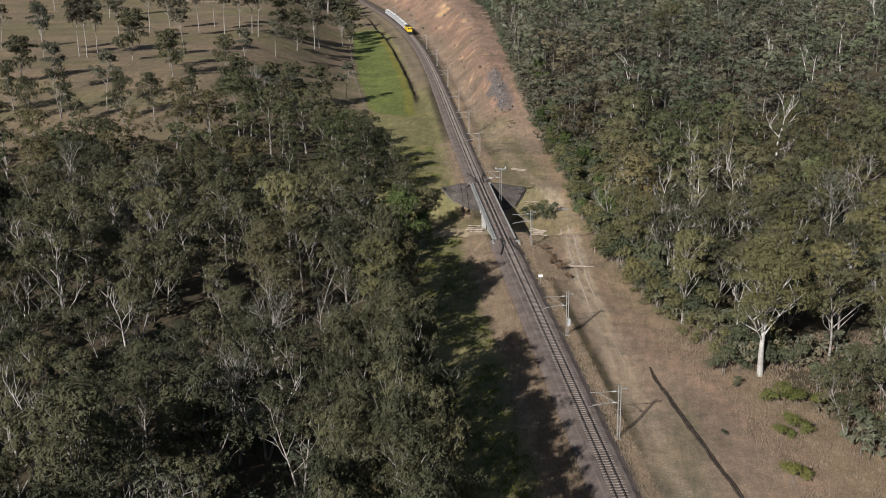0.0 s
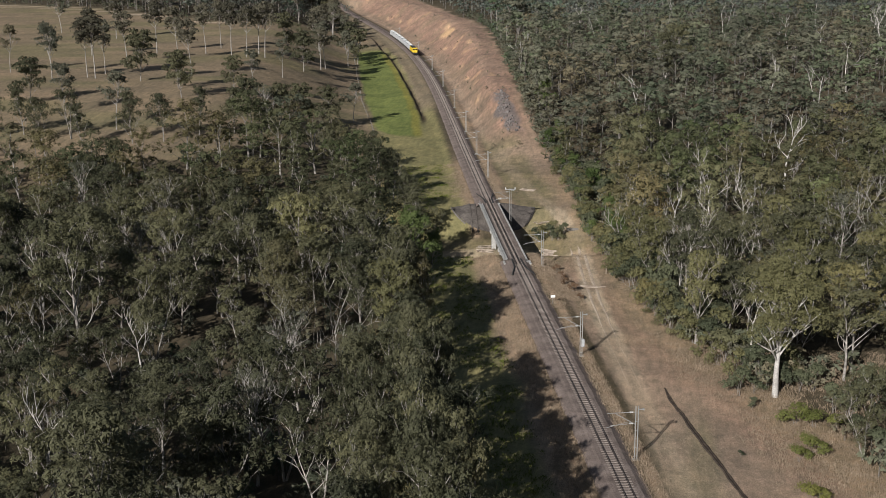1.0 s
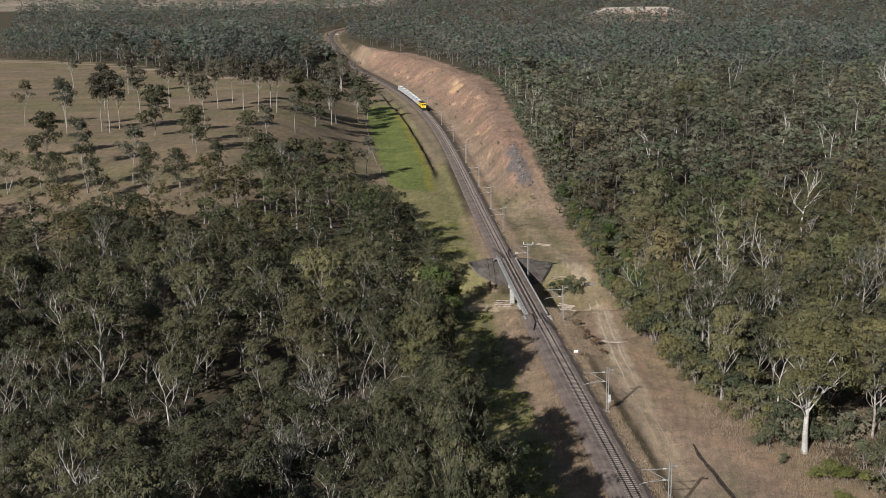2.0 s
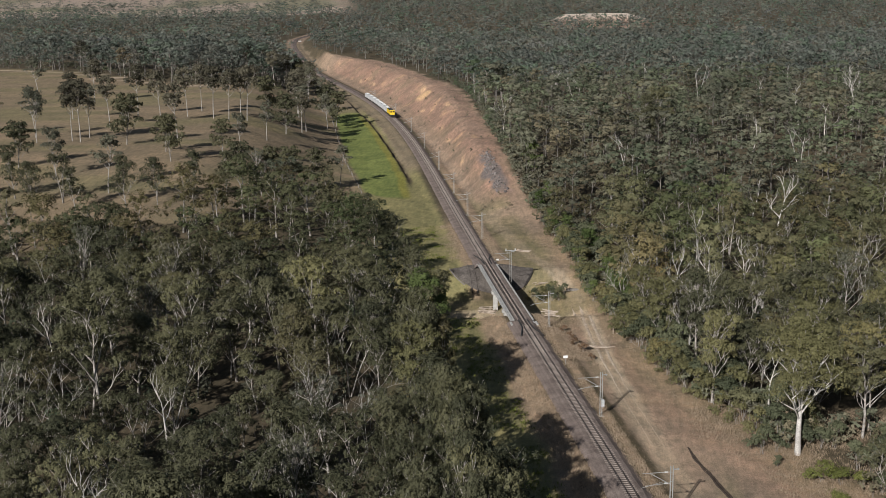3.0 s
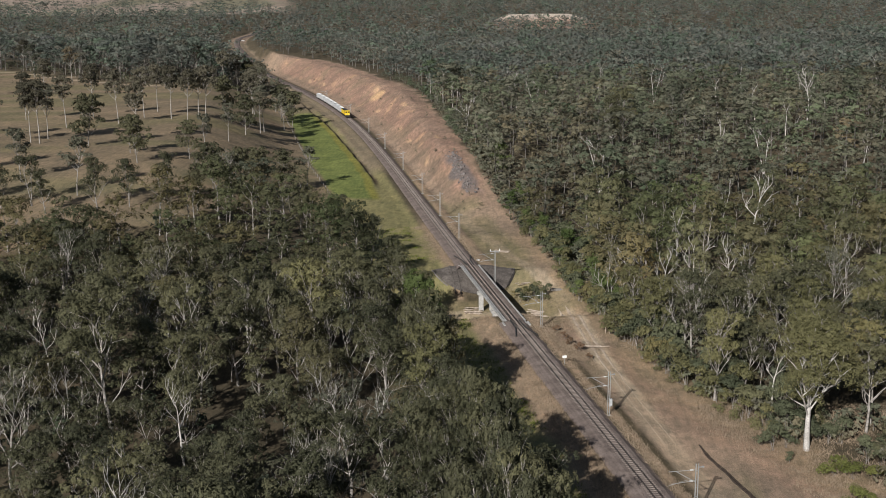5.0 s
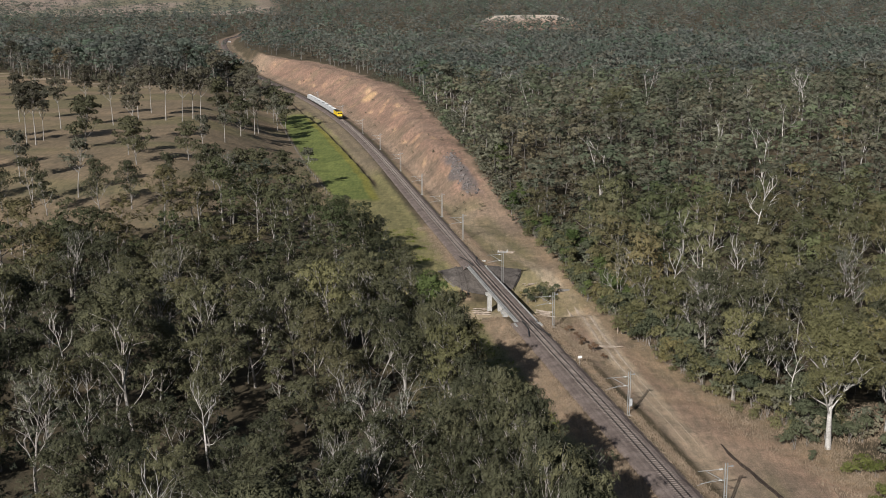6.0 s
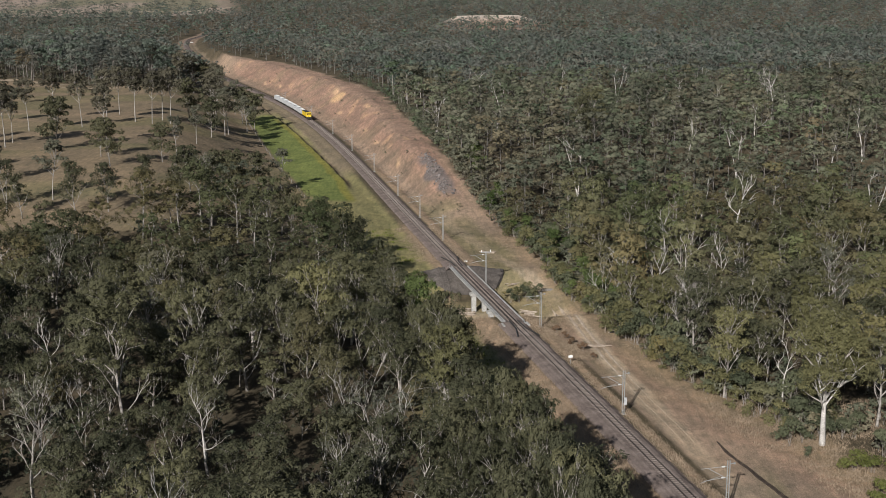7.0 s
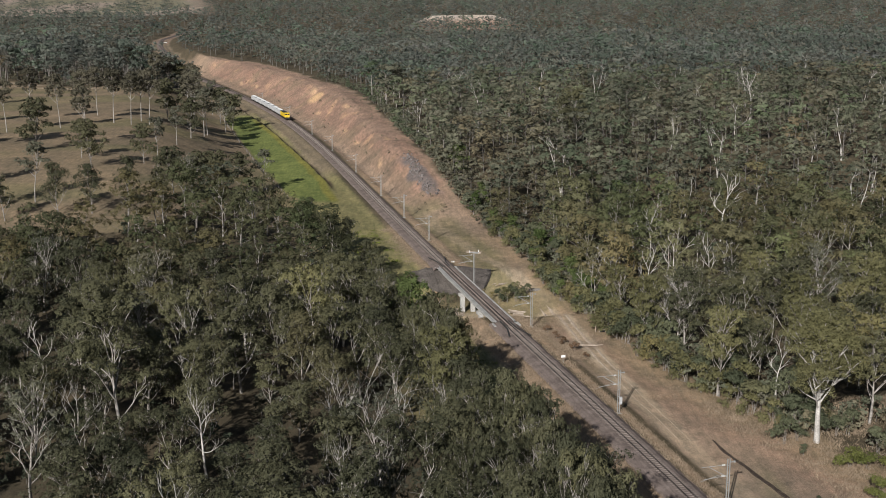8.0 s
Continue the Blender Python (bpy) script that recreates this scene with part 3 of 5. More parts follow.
def sprays(rs, centre, radius, flat, count, size, spread=1.0):
    """Leaf sprays of one clump, gathered in tufts that stand in and out of its round outside."""
    tufts_in = max(4, count // 11)
    d = rs.normal(size=(tufts_in, 3))
    d /= np.linalg.norm(d, axis=1)[:, None]
    d[:, 2] = np.where(d[:, 2] < -0.25, -d[:, 2] * 0.7, d[:, 2])
    r = radius * (0.60 + 0.46 * rs.random(tufts_in))
    own = rs.randint(0, tufts_in, count)
    e = rs.normal(size=(count, 3))
    e /= np.linalg.norm(e, axis=1)[:, None]
    e = np.where((e * d[own]).sum(1)[:, None] < -0.2, -e, e)
    puffs = radius * (0.20 + 0.16 * rs.random(tufts_in))
    c = centre + d[own] * r[own][:, None] * np.array([1, 1, flat]) + e * (puffs[own] * (0.5 + 0.6 * rs.random(count)))[:, None]
    k = min(1.0, spread / 0.8)
    n = (1 - 0.45 * k) * d[own] + 0.75 * k * e + np.array([0, 0, 0.30]) + rs.normal(size=(count, 3)) * 0.30 * spread
    n /= np.linalg.norm(n, axis=1)[:, None]
    a = rs.normal(size=(count, 3)) + np.array([0, 0, -0.9])
    a -= n * (a * n).sum(1)[:, None]
    a /= np.linalg.norm(a, axis=1)[:, None]
    s = np.cross(n, a)
    L = size * (0.8 + 0.9 * rs.random(count))[:, None]
    W = L * (0.30 + 0.20 * rs.random(count))[:, None]
    return np.stack([c - a * L / 2 + s * W / 2, c - a * L / 2 - s * W / 2, c + a * L / 2], 1)


def grow(seed, height, spread, bare, clumps, per, size, sides=5, tips=3, open_crown=0.6, dead=False, stems=1, lean=0.05, flat=0.8, wood=2, puff=0.27, ruffle=0.8, girth=1.0, sparse=0.0, steep=1.0):
    """One tree: trunk and limbs as tubes, and a crown of leaf sprays in clumps at the limbs' ends."""
    rng, rs = random.Random(seed), np.random.RandomState(seed)
    V, F, ends = [], [], []
    r = (height * 0.0115 + 0.04) * girth
    for st in range(stems):
        way = Vector((rng.uniform(-1, 1) * lean * (1 + 4 * (stems > 1)), rng.uniform(-1, 1) * lean * (1 + 4 * (stems > 1)), 1))
        rr = r / math.sqrt(stems)
        rise = height * rng.uniform(0.70, 0.80)
        bits = 7 if wood == 2 else 2
        tp, tr = bough(rng, Vector((0.3 * (st - stems / 2 + 0.5), 0, -0.4)), way, rise + 0.4, rr * 1.25, rr * 0.32, bits, wander=(0.05 if lean < 0.045 else 0.10) if wood == 2 else 0.04)
        tube(V, F, tp, tr, sides)
        limbs = max(2, round(clumps / tips / stems))
        for i in range(limbs):
            rel = (i + rng.random()) / limbs
            spot = (bare + (0.97 - bare) * rel) / 0.8 * bits
            n = min(int(spot), bits - 1)
            base = tp[n].lerp(tp[n + 1], min(1.0, spot - n))
            ang = 2.4 * i + rng.uniform(-0.7, 0.7)
            tilt = (1.22 - 0.92 * rel + rng.uniform(-0.18, 0.18)) * steep
            up = Vector((math.cos(ang) * math.sin(tilt), math.sin(ang) * math.sin(tilt), math.cos(tilt)))
            reach = spread * (0.92 - 0.25 * rel) * rng.uniform(0.65, 1.0)
            lp, lr = bough(rng, base, up, reach, rr * rng.uniform(0.42, 0.62) * (1 - 0.4 * rel) / girth ** 0.7, rr * 0.16, 4, droop=-0.10)
            if wood == 2:
                tube(V, F, lp, lr, max(3, sides - 1))
            elif wood == 1:
                tube(V, F, lp[::2], lr[::2], 3)
            for k in range(tips):
                at = lp[-1] if k == 0 else lp[rng.randint(2, len(lp) - 1)]
                out = (lp[-1] - lp[-2]).normalized() + Vector((rng.uniform(-1, 1), rng.uniform(-1, 1), rng.uniform(-0.2, 0.9)))
                bl = spread * rng.uniform(0.22, 0.5)
                bp, br = bough(rng, at, out, bl, rr * 0.34, rr * 0.12, 3, wander=0.3)
                if wood == 2:
                    tube(V, F, bp, br, 3)
                thin = rng.random() < sparse
                ends.append((bp[-1], thin))
                if dead or thin:
                    for _ in range(2):
                        o2 = (bp[-1] - bp[0]).normalized() + Vector((rng.uniform(-1, 1), rng.uniform(-1, 1), rng.uniform(-0.3, 0.8)))
                        sp, sr = bough(rng, bp[rng.randint(1, 3)], o2, bl * 0.75, rr * 0.13, rr * 0.04, 2, wander=0.3)
                        tube(V, F, sp, sr, 3)
    leaves = np.zeros((0, 3, 3))
    if not dead:
        quads = []
        for e, thin in ends:
            cr = spread * rng.uniform(0.62, 1.05) * puff * (1.2 - 0.35 * open_crown)
            k = max(3, int(per * rng.uniform(0.7, 1.3) * (0.12 if thin else 1.0)))
            quads.append(sprays(rs, np.array(e), cr, flat, k, size, ruffle))
        leaves = np.concatenate(quads)
    return np.array([tuple(v) for v in V]), np.array(F), leaves


def tree_thing(name, shape, bark, leaf):
    """A tree of parts, at the origin."""
    V, F, L = shape
    ob = new(name)
    trunk = new("trunk", mesh_from("trunk", V, F, [bark], None, True))
    trunk.parent = ob
    if len(L):
        crown = new("crown", mesh_from("crown", L.reshape(-1, 3), [], [leaf], None, True, np.arange(len(L) * 3)))
        crown.parent = ob
    return ob


class Kind:
    """A kind of tree: the first one placed is the built one, the others are copies of it."""

    def __init__(self, name, shape, bark, leaf, label, group, category="tree"):
        self.ob, self.used, self.top = tree_thing(name, shape, bark, leaf), False, float(max(shape[0][:, 2].max(), shape[2][:, :, 2].max() if len(shape[2]) else 0))
        tagged(self.ob, label, category, group)

    def put(self, x, y, height, turn, wide=1.0):
        k = height / self.top
        m = pose(x, y, land_at(x, y) - 0.05, 0, 0, turn) @ Matrix.Diagonal((k * wide, k * wide, k, 1))
        if not self.used:
            self.used = True
            self.ob.matrix_basis = m
            return self.ob
        self.ob.scale, keep = (1, 1, 1), self.ob.matrix_basis.copy()
        made = copy_thing(self.ob, m)
        self.ob.matrix_basis = keep
        return made


WOODS = "gum trees of the woodland"
GUMS = [
    Kind("gum_tree", grow(11, 18, 7.6, 0.24, 52, 165, 0.36, tips=4, steep=0.78, stems=2, sparse=0.2), M["bark"], M["leaf"], "tall olive-green gum tree with pale forked limbs", WOODS),
    Kind("gum_tree", grow(12, 16, 6.6, 0.18, 52, 165, 0.36, tips=4, steep=0.78, open_crown=0.3, sparse=0.2), M["bark_grey"], M["leaf_dark"], "dense olive-green gum tree with a grey trunk", WOODS),
    Kind("gum_tree", grow(13, 18, 7.2, 0.24, 48, 165, 0.36, tips=4, steep=0.78, stems=2, sparse=0.2), M["bark"], M["leaf"], "twin-stemmed gum tree with white bark", WOODS),
    Kind("gum_tree", grow(14, 15, 7.4, 0.16, 55, 165, 0.36, tips=5, steep=0.8, open_crown=0.2, sparse=0.2), M["bark_grey"], M["leaf_dark"], "broad round-crowned gum tree, dull green", WOODS),
    Kind("gum_tree", grow(15, 17, 7.2, 0.22, 44, 105, 0.32, tips=4, steep=0.78, open_crown=1.1, sparse=0.35), M["bark"], M["leaf_grey"], "thin grey-green gum tree with many bare pale branches", WOODS),
    Kind("gum_tree", grow(16, 18, 7.4, 0.24, 54, 165, 0.36, tips=4, steep=0.78, sparse=0.2), M["bark"], M["leaf_pale"], "sunlit yellow-green gum tree with pale limbs", WOODS),
    Kind("gum_tree", grow(17, 12, 5.0, 0.05, 46, 150, 0.34, tips=4, steep=0.78, stems=3, open_crown=0.2, sparse=0.2), M["bark_grey"], M["leaf_dark"], "many-stemmed young gum tree, dark olive", WOODS),
    Kind("gum_tree", grow(18, 19, 7.0, 0.28, 44, 165, 0.36, tips=4, steep=0.78, lean=0.12, open_crown=0.8, sparse=0.2), M["bark"], M["leaf"], "leaning gum tree with long white limbs", WOODS),
]
GIANT = Kind("gum_tree", grow(19, 23, 11.0, 0.36, 128, 260, 0.36, tips=5, lean=0.05, open_crown=0.5, girth=1.75, sides=8, sparse=0.12, puff=0.25, steep=0.60), M["bark_white"], M["leaf_pale"], "large old gum tree with thick white trunk and spreading limbs", WOODS)
GREEN = Kind("fig_tree", grow(21, 13, 5.2, 0.06, 52, 200, 0.335, tips=4, open_crown=0.0), M["bark_grey"], M["leaf_green"], "dense bright green tree on the creek bank", "green trees by the creek")
DEAD = Kind("dead_tree", grow(31, 17, 5.5, 0.35, 18, 0, 0.5, dead=True, sides=6), M["deadwood"], None, "bleached leafless dead tree with forked limbs", "dead trees in the woodland")
DEAD2 = Kind("dead_tree", grow(32, 12, 9.0, 0.12, 30, 0, 0.5, dead=True, stems=2, sides=6, tips=4, girth=0.95, steep=1.12), M["deadwood"], None, "bleached dead tree with several bare stems", "dead trees in the woodland")
PADDOCK = [
    Kind("paddock_tree", grow(41, 20, 5.4, 0.50, 44, 165, 0.43, tips=4, lean=0.015, girth=0.6, flat=0.95, sparse=0.2, steep=0.7), M["bark"], M["leaf_brown"], "tall paddock gum tree with a long bare white trunk", "gum trees in the paddock"),
    Kind("paddock_tree", grow(42, 18, 5.6, 0.44, 44, 150, 0.38, tips=4, lean=0.03, girth=0.6, open_crown=0.7, sparse=0.35, steep=0.75), M["bark"], M["leaf_grey"], "paddock gum tree with a thin grey-green crown", "gum trees in the paddock"),
    Kind("paddock_tree", grow(43, 13, 6.0, 0.16, 52, 160, 0.43, tips=4, girth=0.8, sparse=0.15, steep=0.85), M["bark_grey"], M["leaf_dark"], "dark round-crowned paddock tree", "gum trees in the paddock"),
]
SCRUB = Kind("shrub", grow(52, 5.0, 3.0, 0.06, 20, 110, 0.32, stems=4, open_crown=0.0, puff=0.34), M["bark_grey"], M["leaf_dusk"], "grey-green wattle shrub at the woodland edge", "shrubs along the woodland edge", "shrub")
RUST = Kind("shrub", grow(53, 2.2, 2.0, 0.06, 12, 90, 0.29, stems=3, open_crown=0.3, puff=0.34), M["bark_grey"], M["leaf_rust"], "rust-brown dead shrub in the dry grass", "shrubs along the woodland edge", "shrub")
WATTLE = Kind("shrub", grow(54, 6.0, 3.4, 0.05, 24, 115, 0.32, stems=4, open_crown=0.0, puff=0.34), M["bark_grey"], M["leaf_green"], "dense green shrub at the woodland edge", "shrubs along the woodland edge", "shrub")
BUSH = Kind("shrub", grow(51, 3.0, 3.2, 0.05, 22, 130, 0.25, stems=4, open_crown=0.0, puff=0.36), M["bark_grey"], M["leaf_lime"], "low spreading yellow-green shrub in dry grass", "shrubs along the woodland edge", "shrub")

OLIVE = Kind("shrub", grow(55, 5.0, 3.6, 0.04, 26, 110, 0.30, stems=4, open_crown=0.0, puff=0.36), M["bark_grey"], M["leaf_pale"], "spreading olive shrub beside the dry creek", "shrubs along the woodland edge", "shrub")

taken = []


def tree(kind, x, y, h, wide=1.0, turn=None):
    taken.append((x, y, 6.5 if h > 24 and kind is DEAD else 3.6 if kind in (DEAD, DEAD2) else 2.6 + 0.10 * h))
    return kind.put(x, y, h, random.uniform(0, 360) if turn is None else turn, wide)


# the wood's edge along the line: tall close trees, with a few gaps that let the sun through
for i in range(30):
    y = 58 + 6.2 * i
    if y < 128:
        tree(GUMS[(0, 3, 1, 7, 2, 3)[i % 6]], float(track_x(y)) - 25.2 + 1.0 * float(vnoise(0, y, 15, 61)), y, random.uniform(21.0, 23.0), 0.68)
        tree(GUMS[(0, 2, 7)[i % 3]], float(track_x(y)) - 23.4 + 0.8 * float(vnoise(5, y, 15, 61)), y + 3.1, random.uniform(18.0, 19.5), 0.62)
        tree(GUMS[(3, 1, 0)[i % 3]], float(track_x(y)) - 33.5 + 1.6 * float(vnoise(9, y, 15, 61)), y + 3, random.uniform(16, 19), 0.85)
    elif y > 152 and i != 24:
        tree(GUMS[(3, 0, 3, 2, 1, 7)[i % 6]], float(track_x(y)) - 26.0 + 1.2 * float(vnoise(0, y, 15, 61)), y, random.uniform(20.5, 22.5) * (0.84 if i > 17 else 1.0) if i < 20 else 15.5 if i == 20 else random.uniform(11.5, 13.0) if i < 24 else random.uniform(7.0, 9.0), 0.72)
        if i < 20:
            tree(GUMS[(1, 3)[i % 2]], float(track_x(y)) - 24.3 + 0.8 * float(vnoise(5, y, 15, 61)), y + 3.1, random.uniform(18.0, 20.0) * (0.86 if i > 17 else 1.0), 0.62)
for k, x, y, h in ((1, -30, 239, 14), (6, -27.5, 246, 12), (1, -33, 255, 15), (3, -36, 265, 14), (1, -43, 280, 14), (6, -47, 296, 12), (3, -56, 318, 13)):
    tree(GUMS[k], x, y, h)
# the ragged front of the wood towards the paddock
for k, x, y, h in ((1, -164, 315, 16), (3, -155, 308, 14), (2, -147, 311, 16), (1, -140, 303, 14), (3, -126, 307, 16), (3, -117, 309, 15), (1, -109, 318, 16), (1, -101, 328, 15), (0, -172, 309, 15), (3, -182, 305, 15), (4, -93, 340, 16), (1, -87, 352, 14)):
    tree(GUMS[k], x, y, h)
# trees that stand out
for k, x, y, h in ((0, 45.7, 126.9, 13), (5, -21.5, 156, 19.5), (0, -13.5, 121.8, 20), (5, -45.8, 187, 22), (7, -72, 148, 26), (0, -30, 113, 21),
                   (4, -33, 111, 17), (0, -56, 104, 19), (1, -67, 206, 14), (1, 28, 196, 19), (3, 34, 181, 12), (5, 45.5, 178, 17), (3, -41.6, 84.5, 23), (1, -7.6, 102.5, 19.5), (5, 27.5, 171, 17), (5, 21.3, 199.5, 16.5), (0, 47.7, 203, 17), (0, 35.5, 187.5, 20), (2, 42, 440, 24), (1, 38, 430, 22)):
    tree(GUMS[k], x, y, h)
taken.append((37.5, 141, 7.5))
tree(GIANT, 37.5, 148.8, 22.5, 1.1, 200)
tree(GIANT, 58, 150, 21, 0.9, 60)
for x, y, h in ((-4, 346, 8.5), (0.5, 323, 8), (5, 309, 8.5), (0, 357, 9), (10, 284, 8.5), (14.5, 249, 6.5), (15.5, 241, 7.5), (17.5, 231, 7), (24, 208, 8), (10.5, 297, 8), (-26.0, 207, 16.5), (-24, 215, 9), (14.5, 259, 9.5), (-6, 392, 13)):
    tree(GREEN, x, y, h)
for kind, x, y, h in ((DEAD, 60.5, 287, 24.5), (DEAD, 129, 485, 26), (DEAD2, -34, 206, 17), (DEAD, 37, 270, 17), (DEAD2, -42, 96, 13), (DEAD, 44, 236, 19), (DEAD, 144, 540, 23), (DEAD2, 52, 205, 18), (DEAD2, 26.8, 198.6, 18), (DEAD, -54.5, 99.5, 19), (DEAD2, 72, 240, 19)):
    tree(kind, x, y, h)
for kind, x, y, h in ((DEAD2, -37.5, 123, 13.5), (DEAD2, -34.5, 120.5, 9.5), (DEAD2, -39.5, 151, 14), (DEAD, -58, 137.5, 16), (DEAD2, -58.5, 107, 13), (DEAD2, -80, 148, 14), (DEAD2, -29, 145, 13),
                      (DEAD, 36, 165, 14), (DEAD2, 17, 236, 15), (DEAD, 27, 230, 17), (DEAD2, 33, 215, 16), (DEAD, -85, 120, 15), (DEAD, -92, 175, 15)):
    tree(kind, x, y, h)
    taken.append((x, y - 6.5, 4.8))
for kind, x, y, h in ((RUST, 4.6, 204, 2.0), (RUST, 6.2, 199, 2.2), (RUST, 3.8, 209, 1.7), (RUST, 7.6, 194, 1.6), (RUST, 2.6, 214, 1.8), (SCRUB, 50.5, 123, 6.5), (SCRUB, 47.5, 126, 5.5), (SCRUB, 33.5, 143.5, 2.0), (SCRUB, 46, 134, 4), (SCRUB, 45, 143, 5), (SCRUB, 48, 143, 6), (SCRUB, 43.5, 151, 5), (SCRUB, 53, 139, 6), (SCRUB, 32, 148, 5), (SCRUB, 56, 131, 6), (SCRUB, 51, 147, 6), (SCRUB, 41.5, 151, 4), (SCRUB, 29.5, 126, 1.2),
                      (SCRUB, 3.2, 257.5, 3.8), (OLIVE, 1.2, 259.5, 4.0), (SCRUB, 9.5, 268, 2.6), (OLIVE, 8.5, 275, 2.2), (SCRUB, -3.6, 259, 4.0), (OLIVE, -1.6, 258, 4.2), (SCRUB, 0.4, 257, 4.0), (SCRUB, 2.0, 255.5, 3.4), (OLIVE, -2.6, 262.5, 3.2), (SCRUB, -0.4, 261, 3.6), (OLIVE, -5.4, 262, 2.6)):
    tree(kind, x, y, h)
for x, y, h, wide in ((38.6, 138, 3.6, 1.3), (41, 137, 3.2, 1.4), (44, 136, 3.0, 1.4), (38.8, 126.8, 3.6, 1.2), (37, 125, 2.8, 1.2), (36.5, 113, 3.4, 1.3)):
    tree(BUSH, x, y, h, wide)


def wooded(x, y):
    """Whether the plan has woodland here."""
    u = x - float(track_x(y))
    if u > 0:
        if y > 1100:
            return u > 10 + 5 * float(smooth(1450, 1350, y)) and not (1535 + 8 * float(vnoise(x, 0, 30, 25)) < y < 1576 and 22 < x < 138)
        return u > wood_edge(y) + 1.0 + 1.5 * float(vnoise(x, y, 9, 21)) and not (1535 + 8 * float(vnoise(x, 0, 30, 25)) < y < 1576 and 22 < x < 138)
    if y > 2260 and x < -0.17 * y:
        return y > 3280
    if y > 690:
        return (y > float(crest_y(x)) + 4 or y > 960) and u < -14 and (u < -45 or y > 940 or random.random() < 0.4)
    edge = -26 - 3 * float(smooth(215, 240, y)) * float(smooth(300, 270, y)) + 4 * float(vnoise(x, y, 14, 22))
    return u < edge and y < float(left_wood_top(x)) + 6 * float(vnoise(x, y, 17, 23))


def stand(y0, y1, gap0, gap1, deep0=None, deep1=None):
    """Spots for trees, in uneven rows, the gaps in a row and between rows growing with the distance."""
    out, y = [], y0
    lo, hi = (lambda v: -45 - 0.485 * abs(v)), (lambda v: 12 + 0.43 * v + 50 * (v < 56))
    while y < y1:
        gap = gap0 + (gap1 - gap0) * (y - y0) / (y1 - y0)
        deep = gap * 0.9 if deep0 is None else deep0 + (deep1 - deep0) * (y - y0) / (y1 - y0)
        x = lo(y) + random.random() * gap
        while x < hi(y):
            px, py = x + random.uniform(-0.38, 0.38) * gap, y + random.uniform(-0.42, 0.42) * deep
            if wooded(px, py):
                out.append((px, py, min(gap, 11.0)))
            x += gap
        y += deep
    return out


spots = [s for s in stand(56, 330, 9.8, 10.4) if all((s[0] - a) ** 2 + (s[1] - b) ** 2 > c * c for a, b, c in taken)]
near, rest = spots[:220], spots[220:]
for x, y, gap in near:
    k = random.choices(range(8), (5, 8, 4, 8, 1, 0, 7, 3) if x < float(track_x(y)) else (7, 2, 6, 3, 2, 12, 1, 5))[0]
    tree(GUMS[k], x, y, random.choice((11, 13, 15, 17, 19)) * random.uniform(0.9, 1.08) * (0.75 if k == 6 else 1.0), random.uniform(0.95, 1.2))
# shrubs where the wood meets the cleared strip
for i in range(82):
    y = 150 + 2.2 * i + random.uniform(-1.5, 1.5)
    tree((SCRUB, OLIVE, WATTLE if y > 228 else SCRUB, OLIVE, SCRUB, OLIVE)[i % 6], float(track_x(y)) + float(wood_edge(y)) + random.uniform(-0.8, 2.6), y, random.uniform(3.0, 7.0), random.uniform(0.9, 1.25))
for i in range(37):
    y = 152 + 4.2 * i + random.uniform(-2, 2)
    tree((WATTLE if y > 228 else SCRUB, OLIVE, SCRUB)[i % 3], float(track_x(y)) + float(wood_edge(y)) + random.uniform(4, 9), y, random.uniform(5, 8.5))


